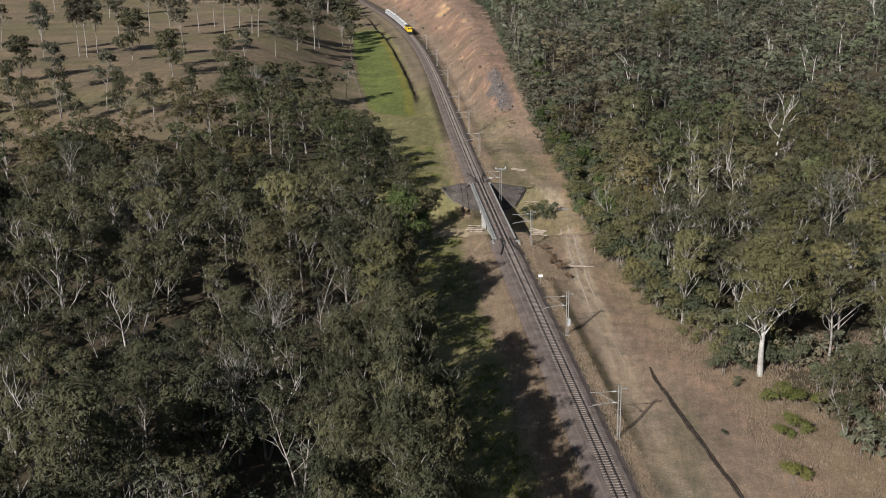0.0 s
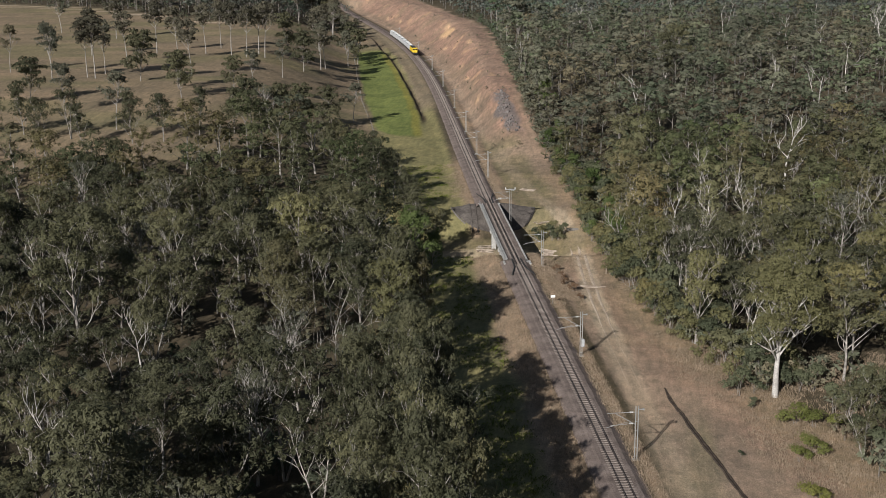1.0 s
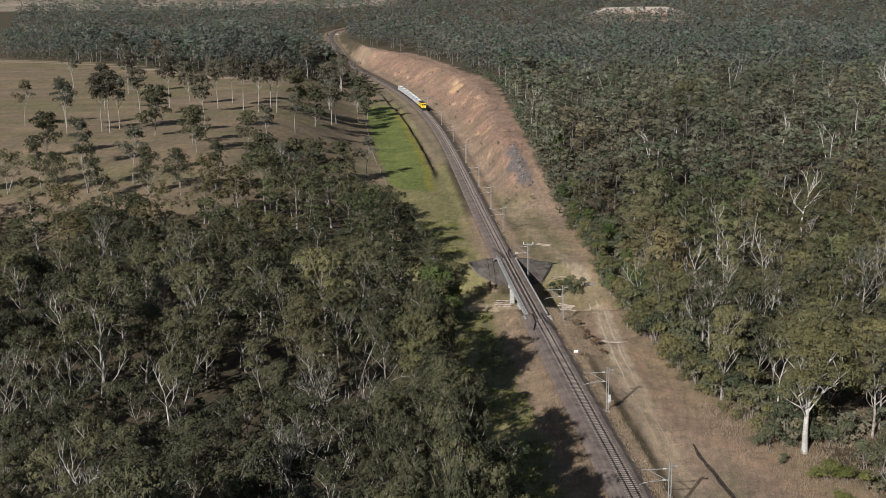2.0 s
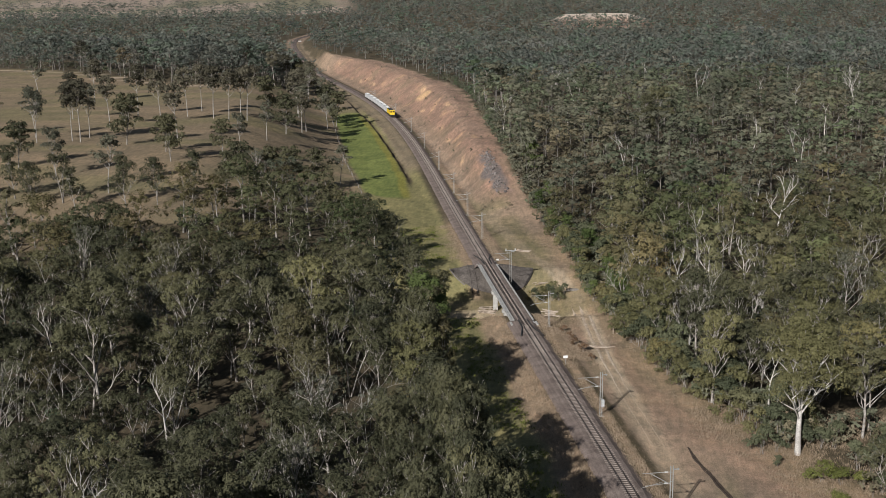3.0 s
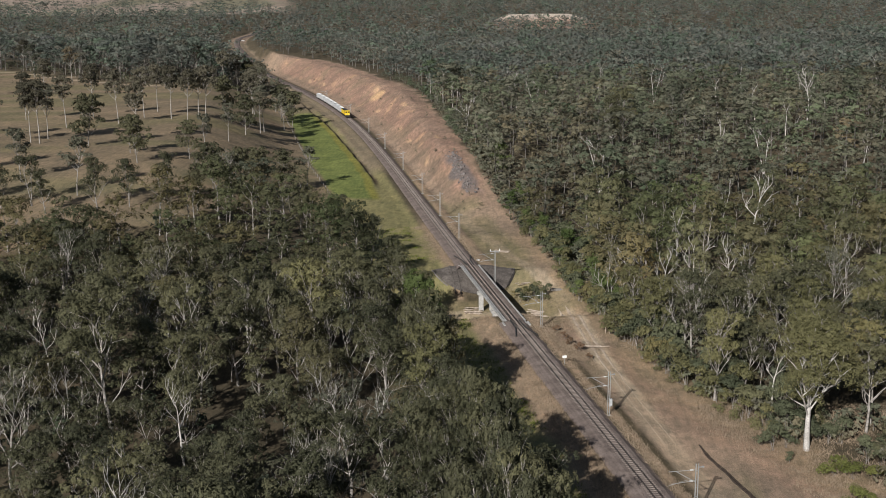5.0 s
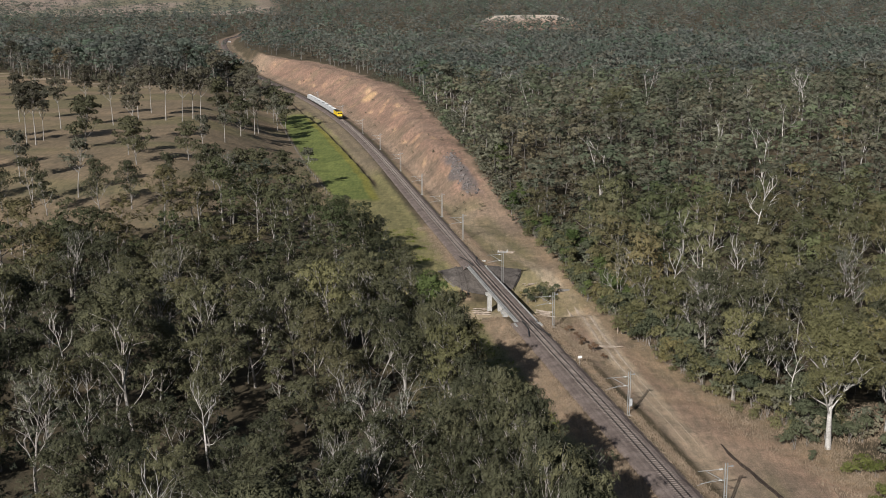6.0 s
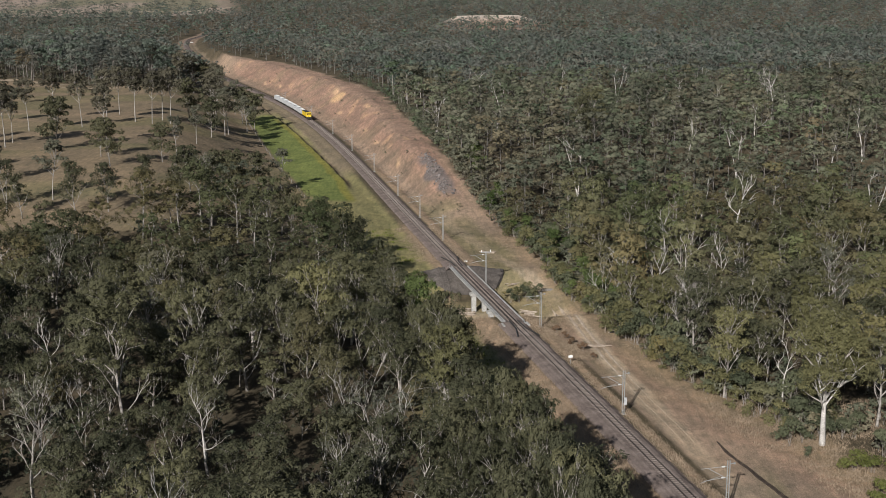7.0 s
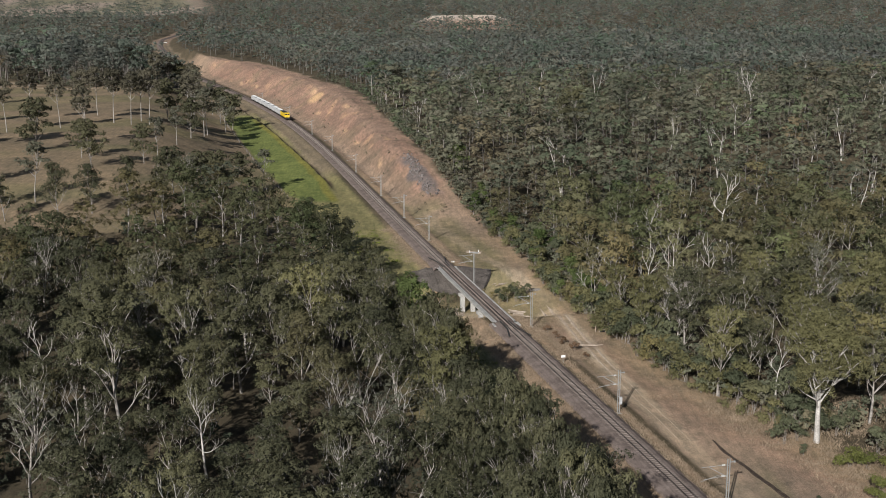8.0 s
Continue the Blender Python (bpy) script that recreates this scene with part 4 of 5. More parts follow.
def forest(name, shapes, places, label, size, bark="bark_dull", leaf="leaf_far"):
    """Woodland past counting, as one sheet of trunks and leaf clumps."""
    vs, qs, ts, tones, hues, n = [], [], [], [], [], 0
    groups = {}
    for i, p in enumerate(places):
        groups.setdefault(i % len(shapes), []).append(p)
    rs = np.random.RandomState(5)
    for g, ps in groups.items():
        V, F, L = shapes[g]
        top = max(V[:, 2].max(), L[:, :, 2].max() if len(L) else 0)
        allv = np.concatenate([V, L.reshape(-1, 3)])
        lt = len(V) + np.arange(len(L) * 3).reshape(-1, 3)
        ps = np.array(ps)
        k = len(ps)
        h = rs.choice([0.62, 0.78, 0.9, 1.02, 1.14], k) * rs.uniform(0.92, 1.08, k) * size / top
        wide = h * np.maximum(1.0, ps[:, 2] / 9.0) * rs.uniform(1.0, 1.3, k)
        a = rs.uniform(0, 6.283, k)
        z = land(ps[:, 0], ps[:, 1])
        c, s = np.cos(a)[:, None], np.sin(a)[:, None]
        X = (allv[None, :, 0] * c - allv[None, :, 1] * s) * wide[:, None] + ps[:, 0:1]
        Y = (allv[None, :, 0] * s + allv[None, :, 1] * c) * wide[:, None] + ps[:, 1:2]
        Z = allv[None, :, 2] * h[:, None] + z[:, None]
        vs.append(np.stack([X, Y, Z], -1).reshape(-1, 3))
        step = (n + np.arange(k) * len(allv))[:, None, None]
        qs.append((F[None] + step).reshape(-1, 4))
        ts.append((lt[None] + step).reshape(-1, 3))
        # leaf tones are lower left of the rails, most of all below y 400
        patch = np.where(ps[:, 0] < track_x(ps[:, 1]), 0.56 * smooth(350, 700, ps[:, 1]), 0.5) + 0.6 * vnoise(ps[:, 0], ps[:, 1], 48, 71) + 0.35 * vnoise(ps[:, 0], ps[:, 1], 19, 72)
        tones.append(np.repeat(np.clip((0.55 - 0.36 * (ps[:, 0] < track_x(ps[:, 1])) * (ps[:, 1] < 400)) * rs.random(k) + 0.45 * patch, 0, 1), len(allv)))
        kind = 0.5 + 0.5 * vnoise(ps[:, 0], ps[:, 1], 38, 73)
        hues.append(np.repeat(np.clip(0.6 * rs.random(k) + 0.4 * kind, 0, 1), len(allv)))
        n += k * len(allv)
    qs, ts = np.concatenate(qs), np.concatenate(ts)
    me = mesh_from(name, np.concatenate(vs), qs, [M[bark], M[leaf]], np.r_[np.zeros(len(qs), int), np.ones(len(ts), int)], True, ts)
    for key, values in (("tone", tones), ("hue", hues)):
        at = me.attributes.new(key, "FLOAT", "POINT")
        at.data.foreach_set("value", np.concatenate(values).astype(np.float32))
    return tagged(new(name, me), label, "woodland", kind="stuff")


MIDNEAR = [grow(67, 16, 6.2, 0.12, 24, 96, 0.48, sides=4, tips=3, wood=1, ruffle=0.6, puff=0.38, sparse=0.15), grow(68, 17, 5.8, 0.16, 24, 90, 0.48, sides=4, tips=3, wood=1, ruffle=0.6, open_crown=0.9, puff=0.38, sparse=0.2),
           grow(69, 14, 6.4, 0.08, 24, 96, 0.48, sides=4, tips=3, wood=1, ruffle=0.6, open_crown=0.2, puff=0.38, sparse=0.1)]
MID = [grow(61, 16, 6.2, 0.06, 18, 44, 0.72, sides=3, tips=3, wood=1, ruffle=0.6, puff=0.42), grow(62, 17, 5.8, 0.10, 17, 44, 0.72, sides=3, tips=3, wood=1, ruffle=0.6, open_crown=0.9, puff=0.42),
       grow(63, 14, 6.4, 0.04, 18, 44, 0.72, sides=3, tips=3, wood=1, ruffle=0.6, open_crown=0.2, puff=0.42), grow(64, 16, 6.0, 0.06, 18, 44, 0.72, sides=3, tips=3, wood=1, ruffle=0.6, puff=0.42)]
FAR = [grow(71, 15, 6.2, 0.06, 10, 19, 1.12, sides=3, tips=2, wood=0, ruffle=0.6, puff=0.46), grow(72, 16, 5.8, 0.08, 10, 19, 1.12, sides=3, tips=2, wood=0, ruffle=0.6, open_crown=0.8, puff=0.46),
       grow(73, 13, 6.4, 0.04, 10, 19, 1.12, sides=3, tips=2, wood=0, ruffle=0.6, puff=0.46)]
HORIZON = [grow(74, 15, 6.4, 0.06, 9, 10, 2.0, sides=3, tips=1, wood=0, ruffle=0.6, puff=0.46), grow(75, 16, 6.0, 0.10, 9, 10, 2.0, sides=3, tips=1, wood=0, ruffle=0.6, puff=0.42)]
LOW = [grow(81, 4.5, 2.8, 0.05, 9, 16, 0.8, sides=3, tips=2, wood=0, puff=0.42), grow(82, 3.5, 2.6, 0.05, 8, 16, 0.75, sides=3, tips=2, wood=0, puff=0.42)]
nearer = rest
rest = [s for s in stand(330, 640, 11.0, 12.0, 10.0, 13.5) if all((s[0] - a) ** 2 + (s[1] - b) ** 2 > c * c for a, b, c in taken if c > 5)]
low = []
for i in range(340):
    y = random.uniform(100, 800)
    low.append((float(track_x(y)) + float(wood_edge(y)) + random.uniform(0.5, 1) ** 2 * random.uniform(2, 14), y, 7.0))
for i in range(620):
    y = random.uniform(60, 290)
    low.append((float(track_x(y)) - 24 - 95 * random.random() ** 1.2, y, 10.0))
for i in range(420):
    y = random.uniform(140, 330)
    low.append((float(track_x(y)) + float(wood_edge(y)) + 3 + 6 * (y < 152) + 60 * random.random() ** 1.2, y, 10.0))
for i in range(300):
    y = random.uniform(300, 590)
    low.append((float(track_x(y)) + float(wood_edge(y)) + random.uniform(0, 6), y, 11.0))
for i in range(260):
    x = random.uniform(-480, -170)
    low.append((x, float(crest_y(x)) + random.uniform(5, 60), 9.0))
TALL = [grow(65, 18, 5.0, 0.40, 18, 46, 0.70, sides=4, tips=3, wood=1, ruffle=0.5, puff=0.42, girth=0.8), grow(66, 19, 4.6, 0.44, 16, 46, 0.70, sides=4, tips=3, wood=1, ruffle=0.5, puff=0.42, girth=0.8)]
brink = [p for p in rest if p[1] > 575 and 0 < p[0] - float(track_x(p[1])) - float(wood_edge(p[1])) < 22]
rest = [p for p in rest if p not in brink]
under = [p for p in stand(-60, 56, 10, 10) if abs(p[0] - float(track_x(p[1]))) > 24]
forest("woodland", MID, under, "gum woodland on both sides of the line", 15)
low = [p for p in low if math.hypot(p[0] - 37.5, p[1] - 142) > 8.5]
forest("undergrowth", LOW, low, "grey-green undergrowth beneath the gum trees", 4.2)
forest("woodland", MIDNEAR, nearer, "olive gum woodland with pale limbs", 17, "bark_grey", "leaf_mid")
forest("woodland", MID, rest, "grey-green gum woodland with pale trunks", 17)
forest("woodland", TALL, brink + [(x + random.uniform(3, 6), y + random.uniform(-5, 5), g) for x, y, g in brink], "tall gum trees with bare pale trunks above the cutting", 19, "bark_grey")
beyond = stand(640, 1150, 10.0, 12.0, 12.0, 21.0)
BUSHY = [grow(83, 18, 5.6, 0.14, 20, 42, 0.72, sides=4, tips=3, wood=1, ruffle=0.5, puff=0.42), grow(84, 19, 5.2, 0.22, 18, 42, 0.72, sides=4, tips=3, wood=1, ruffle=0.5, puff=0.42), TALL[0]]
forest("woodland", BUSHY, [p for p in beyond if p[0] < float(track_x(p[1])) and p[1] < 880], "tall dark gum trees behind the paddock", 24, "bark_dull", "leaf_haze")
forest("woodland", FAR, [p for p in beyond if not (p[0] < float(track_x(p[1])) and p[1] < 880)], "gum woodland beyond the paddock and the cutting", 17, leaf="leaf_haze")
forest("woodland", HORIZON, stand(1150, 3700, 13, 24, 26, 95), "distant gum woodland reaching to the horizon", 16, leaf="leaf_haze")

farm = []
for i in range(260):
    x = random.uniform(-1500, -470)
    y = (2690, 2790, 2900, 3060)[i % 4] - 0.12 * (x + 900) + random.uniform(-14, 14) + (random.uniform(-90, 90) if i % 3 == 0 else 0)
    if x < -0.19 * y:
        farm.append((x, y, 16.0))
farm += [(random.uniform(-0.45, -0.415) * 2500, 2400 + 500 * random.random(), 16.0) for i in range(40)]
forest("farm_trees", FAR, farm, "rows and clumps of dark trees between far fields", 17, leaf="leaf_haze")

forest("woodland", FAR, [(-2 + 2.7 * i + random.uniform(-2, 2), 1522 + random.uniform(-12, 10), 9.0) for i in range(60)], "low trees before a far clearing", 15, leaf="leaf_haze")

BARE = [grow(91, 16, 5.0, 0.4, 6, 0, 0.5, sides=4, tips=3, dead=True), grow(92, 15, 4.2, 0.3, 6, 0, 0.5, sides=4, tips=3, dead=True, stems=2), grow(93, 14, 5.5, 0.35, 8, 0, 0.5, sides=4, tips=2, dead=True)]
bare = [(x, y, 7.0) for x, y, gap in nearer + rest if random.random() < 0.075 and x > float(track_x(y))]
forest("bare_trees", BARE, bare, "bleached bare trees scattered through the woodland", 18, "deadwood")

# paddock gums, thinning out up the hill
for k, x, y, h in ((1, -137, 322, 16), (0, -189, 421, 20), (0, -184, 417, 21), (1, -187, 434, 19), (0, -197, 520, 21), (0, -175, 488, 20), (0, -148, 427, 19),
                   (0, -173, 545, 20), (0, -157, 510, 21), (0, -147.5, 502, 20), (0, -147, 521, 20), (0, -141, 510, 22), (2, -140, 550, 18), (0, -136, 602, 20),
                   (1, -121, 548, 20), (2, -162, 408, 17), (2, -131, 366, 14), (0, -285, 744, 20), (1, -328, 790, 20)):
    tree(PADDOCK[k], x, y, h * 1.2, random.uniform(1.0, 1.3))
for k, x, y, h in ((0, -360, 852, 20), (0, -189, 772, 21), (0, -206, 880, 20), (0, -208, 771, 20), (0, -172, 518, 20), (1, -230, 438, 17), (1, -210, 434, 18),
                   (0, -225, 509, 19), (0, -250, 600, 20), (1, -300, 640, 20), (2, -128, 640, 18), (1, -140, 690, 18), (0, -160, 720, 19), (1, -118, 590, 17)):
    tree(PADDOCK[k], x, y, h * 1.2, random.uniform(1.0, 1.3))
for k, x, y, h in ((2, -94, 358, 12), (2, -90, 374, 12), (2, -85, 393, 12), (2, -100, 344, 13), (1, -79, 407, 13), (2, -117, 382, 12), (1, -117, 406, 13), (1, -161, 339, 15), (2, -181, 355, 14),
                   (2, -140, 388, 12), (1, -120, 461, 14), (2, -122, 507, 16), (0, -121, 538, 17), (2, -118, 616, 17), (1, -201, 415, 18), (0, -194, 475, 19)):
    tree(PADDOCK[k], x, y, h * 1.2, random.uniform(1.0, 1.3))
# tall trees between the paddock and the line
for k, x, y, h in ((0, -172, 800, 21), (2, -180, 832, 19), (0, -165, 770, 21), (2, -190, 860, 20), (1, -160, 745, 20), (0, -141, 622, 21),
                   (0, -200, 842, 20), (0, -215, 880, 20), (2, -228, 905, 19), (0, -184, 790, 21), (2, -176, 815, 19)):
    tree(PADDOCK[k], x, y, h * 1.2, random.uniform(1.0, 1.3))
# low scrub on the cutting
scrub = []
for i in range(70):
    y = random.uniform(345, 900)
    u = random.uniform(9, max(14, float(wood_edge(y)) - 3))
    scrub.append((float(track_x(y)) + u, y, 4.5))
forest("cutting_scrub", LOW, scrub, "small dark shrubs scattered on the bare cutting", 1.5)


# ---------- bridge ----------
def build_bridge():
    b = tagged(new("railway_bridge"), "short concrete railway bridge over a dry creek", "bridge")
    prof = [(-1.98, 0.06), (-1.75, 0.06), (-1.75, -0.30), (2.15, -0.30), (2.15, 0.02), (2.45, 0.02), (2.45, -0.55), (1.7, -0.65), (1.7, -1.65), (-1.5, -1.65), (-1.5, -0.65), (-1.98, -0.55)]
    for y0, y1 in ((218.2, 233.15), (233.25, 249.95), (250.05, 271.8)):
        ob = new("girder", sweep("girder", prof, y0, y1, (y1 - y0) / 4, M["concrete"], closed=True))
        ob.parent = b
    ob = new("walkway", sweep("walkway", [(-2.75, -0.03), (-1.985, -0.03), (-1.985, -0.12), (-2.75, -0.12)], 218.2, 271.8, 2.4, M["concrete"], closed=True))
    ob.parent = b
    for i in range(22):
        y = 218.7 + 2.5 * i
        bm = bmesh.new()
        p = along(y, -2.7, -0.1)
        rod(bm, p, p + Vector((0, 0, 1.1)), 0.03, sides=6)
        part("handrail_post", bm, M["steel"], b)
    for h in (0.55, 1.0):
        ob = new("handrail", sweep("handrail", [(-2.73, h - 0.03), (-2.67, h - 0.03), (-2.67, h + 0.03), (-2.73, h + 0.03)], 218.7, 271.2, 3.0, M["steel"], closed=True))
        ob.parent = b
    for y in (233.2, 250.0):
        t = pose(*along(y, 0, 0), 0, 0, heading(y))
        foot = land_at(*along(y)[:2]) - 0.4
        bm = bmesh.new()
        box(bm, -1.8, -0.55, foot - float(track_z(y)), -0.7, 0.55, -2.3, 0.12)
        part("pier", bm, M["concrete"], b).matrix_world = t
        bm = bmesh.new()
        box(bm, 0.8, -0.55, foot - float(track_z(y)), 1.9, 0.55, -2.3, 0.12)
        part("pier", bm, M["concrete"], b).matrix_world = t
        bm = bmesh.new()
        box(bm, -2.2, -0.75, -2.35, 2.3, 0.75, -1.66, 0.06)
        part("pier_cap", bm, M["concrete"], b).matrix_world = t
    for y, s in ((217.6, 1), (272.4, -1)):
        t = pose(*along(y, 0, 0), 0, 0, heading(y))
        bm = bmesh.new()
        box(bm, -2.1, -0.5, -5.0, 2.5, 0.5, -0.35, 0.05)
        box(bm, -2.9, -0.6 - 1.2 * s, -3.0, -2.5, 0.6, -0.25)
        box(bm, 2.6, -0.6 - 1.2 * s, -3.0, 3.0, 0.6, -0.3)
        part("abutment", bm, M["concrete"], b).matrix_world = t
    # guard rails that spread at both ends
    for y, s in ((216.5, -1), (274, 1)):
        for side in (-1, 1):
            bm = bmesh.new()
            pts = [along(y - s * 2, side * 0.95, -0.02), along(y + s * 4, side * 1.1, -0.02), along(y + s * 9.5, side * 2.3, -0.05)]
            for a, c in zip(pts, pts[1:]):
                rod(bm, a, c, 0.15, sides=6)
            part("guard_rail", bm, M["darksteel"], b)
    for side in (-1, 1):
        ob = new("guard_rail", sweep("guard_rail", [(side * 0.33 - 0.05, -0.08), (side * 0.33 - 0.05, 0.01), (side * 0.33 + 0.05, 0.01), (side * 0.33 + 0.05, -0.08)], 214.5, 276, 2.05, M["rail"], closed=True))
        ob.parent = b
    return b


bridge = build_bridge()


def build_underbridge(y):
    """Far along the bend: a small opening through the embankment, seen from the cleared side."""
    t = tagged(new("underbridge"), "small concrete underbridge with a dark opening in a far railway bank", "bridge")
    t.matrix_world = pose(*along(y, 0, 0), 0, 0, heading(y))
    g = -7.5
    for yy in (-5.5, 4.5):
        bm = bmesh.new()
        box(bm, 1.6, yy, g, 7.5, yy + 1.0, -0.3, 0.05)
        part("abutment", bm, M["concrete"], t)
    bm = bmesh.new()
    box(bm, 1.4, -6.0, -1.5, 3.4, 6.0, -0.3, 0.05)
    box(bm, 3.2, -6.0, -1.6, 3.5, 6.0, 0.6)
    part("girder", bm, M["darksteel"], t, "dark steel girder")
    # black back and floor put in for the shade under the line
    bm = bmesh.new()
    box(bm, 1.3, -4.45, g, 1.5, 4.45, -1.52)
    box(bm, 1.5, -4.45, g, 9.0, 4.45, g + 0.3)
    part("opening_shade", bm, M["black"], t, "black sheets standing for the shade inside the opening")


build_underbridge(1352)


def build_pitching():
    """Stone facing on the far bank under the bridge, with a pale kerb and two drain chutes."""
    thing = tagged(new("stone_pitching"), "fan of dark grey stone pitching on the creek bank below the bridge", "bank facing", kind="structure")
    n, m = 44, 26
    vs, q = [], []
    for i in range(n + 1):
        a = math.pi * (1.10 + 0.86 * i / n)
        for j in range(m + 1):
            r = j / m
            u, y = (10.4 if a < 1.5 * math.pi else 12.2) * r * math.cos(a), 275.0 + 11.5 * r * math.sin(a)
            x = float(track_x(y)) + u
            vs.append((x, y, land_at(x, y) + 0.22 + 0.12 * float(vnoise(x, y, 0.8, 31))))
    for i in range(n):
        for j in range(1, m):
            k = i * (m + 1) + j
            q.append((k, k + 1, k + m + 2, k + m + 1))
    ob = new("facing", mesh_from("facing", vs, q, [M["pitching"]]))
    ob.parent = thing
    for lo, hi in ((1.10, 1.28),):
        ring = []
        for i in range(15):
            a = math.pi * (lo + (hi - lo) * i / 14)
            u, y = 10.6 * math.cos(a), 275.0 + 11.7 * math.sin(a)
            x = float(track_x(y)) + u
            ring.append(Vector((x, y, land_at(x, y) + 0.12)))
        V, F = [], []
        tube(V, F, ring, [0.2] * len(ring), 6)
        ob = new("kerb", mesh_from("kerb", [tuple(v) for v in V], F, [M["rock"]]))
        ob.parent = thing
    for u in (-3.8, -5.2):
        V, F = [], []
        pts = [Vector((float(track_x(y)) + u, y, land_at(float(track_x(y)) + u, y) + 0.28)) for y in np.linspace(273, 263, 8)]
        tube(V, F, pts, [0.22] * 8, 4)
        ob = new("drain_chute", mesh_from("drain_chute", [tuple(v) for v in V], F, [M["pitching"]]))
        ob.parent = thing


build_pitching()


# ---------- overhead line masts ----------
def mast(y, u=3.3, cabinet=False, portal=False, down=0.0):
    p = along(y, u)
    z = min(land_at(p.x, p.y), float(track_z(y)) - 0.5) - 0.2 - down
    t = tagged(new("line_mast"), "galvanised steel overhead line mast with cantilever arms" if not portal else "twin-post overhead line mast with a cross arm beside the bridge",
               "line mast", "overhead line masts")
    t.matrix_world = pose(p.x, p.y, z, 0, 0, heading(y))
    h = float(track_z(y)) - 0.8 - z + 7.7
    for x in (-0.17, 0.17):
        bm = bmesh.new()
        box(bm, x - 0.045, -0.09, 0, x + 0.045, 0.09, h)
        part("post", bm, M["steel"], t)
    for i in range(0 if portal else 6):
        zz = h * (i + 0.6) / 6.4
        bm = bmesh.new()
        box(bm, -0.13, -0.105, zz, 0.13, -0.092, zz + 0.09)
        part("batten", bm, M["steel"], t)
    bm = bmesh.new()
    box(bm, -0.5, -0.45, -0.6, 0.5, 0.45, 0.25, 0.04)
    part("footing", bm, M["concrete"], t)
    up, lo = h - 0.85, h - 2.6
    for name, a, b, r in (("upper_arm", (-0.2, 0, up), (-4.0, 0, up - 0.05), 0.045), ("lower_arm", (-0.2, 0, lo + 0.2), (-3.6, 0, lo - 0.1), 0.04),
                          ("stay", (-0.2, 0, lo), (-2.9, 0, up - 0.1), 0.05), ("registration_arm", (-1.2, 0, lo + 0.4), (-4.1, 0, lo - 0.35), 0.03)):
        bm = bmesh.new()
        rod(bm, a, b, r, sides=6)
        part(name, bm, M["steel"], t)
    for x, zz in ((-0.55, up), (-0.55, lo + 0.17)):
        bm = bmesh.new()
        for k in range(5):
            rod(bm, (x - 0.10 * k - 0.04, 0, zz), (x - 0.10 * k + 0.02, 0, zz), 0.12, 0.07, sides=8)
        part("insulator", bm, M["white"], t, "white ribbed insulator")
    bm = bmesh.new()
    box(bm, 0.2, -0.06, h - 0.55, 0.9, 0.06, h - 0.42)
    box(bm, 0.75, -0.10, h - 0.60, 0.95, 0.10, h - 0.36)
    part("feeder_bracket", bm, M["steel"], t)
    if cabinet:
        bm = bmesh.new()
        box(bm, 0.0, -0.50, 1.9, 0.48, -0.14, 3.2, 0.03)
        part("switch_box", bm, M["wagon"], t, "pale grey switch box")
    if portal:
        bm = bmesh.new()
        box(bm, -1.3, -0.10, h - 0.35, 1.3, 0.10, h - 0.15)
        part("cross_arm", bm, M["steel"], t)
        for x in (-1.15, 1.15):
            bm = bmesh.new()
            rod(bm, (x, 0, h - 0.15), (x, 0, h + 0.35), 0.10, 0.05, sides=8)
            part("insulator", bm, M["white"], t, "white ribbed insulator")
    return t


mast(122.4)
mast(161.6, cabinet=True)
mast(215.5, 5.2)
mast(257.5, 3.7, portal=True)
for y in (308.5, 346, 390, 450, 520, 589, 668, 765):
    mast(y, 3.4)


# ---------- train ----------
def bogie(parent, y):
    bm = bmesh.new()
    box(bm, -1.05, y - 1.7, 0.42, 1.05, y + 1.7, 0.85, 0.05)
    bg = part("bogie", bm, M["black"], parent)
    for dy in (-1.2, 1.2):
        for x in (-0.57, 0.57):
            bm = bmesh.new()
            rod(bm, (x - 0.07, y + dy, 0.46), (x + 0.07, y + dy, 0.46), 0.46, sides=16)
            part("wheel", bm, M["darksteel"], bg)


def on_rails(ob, y):
    ob.matrix_world = pose(*along(y, 0, 0.0), 0, 0, heading(y))


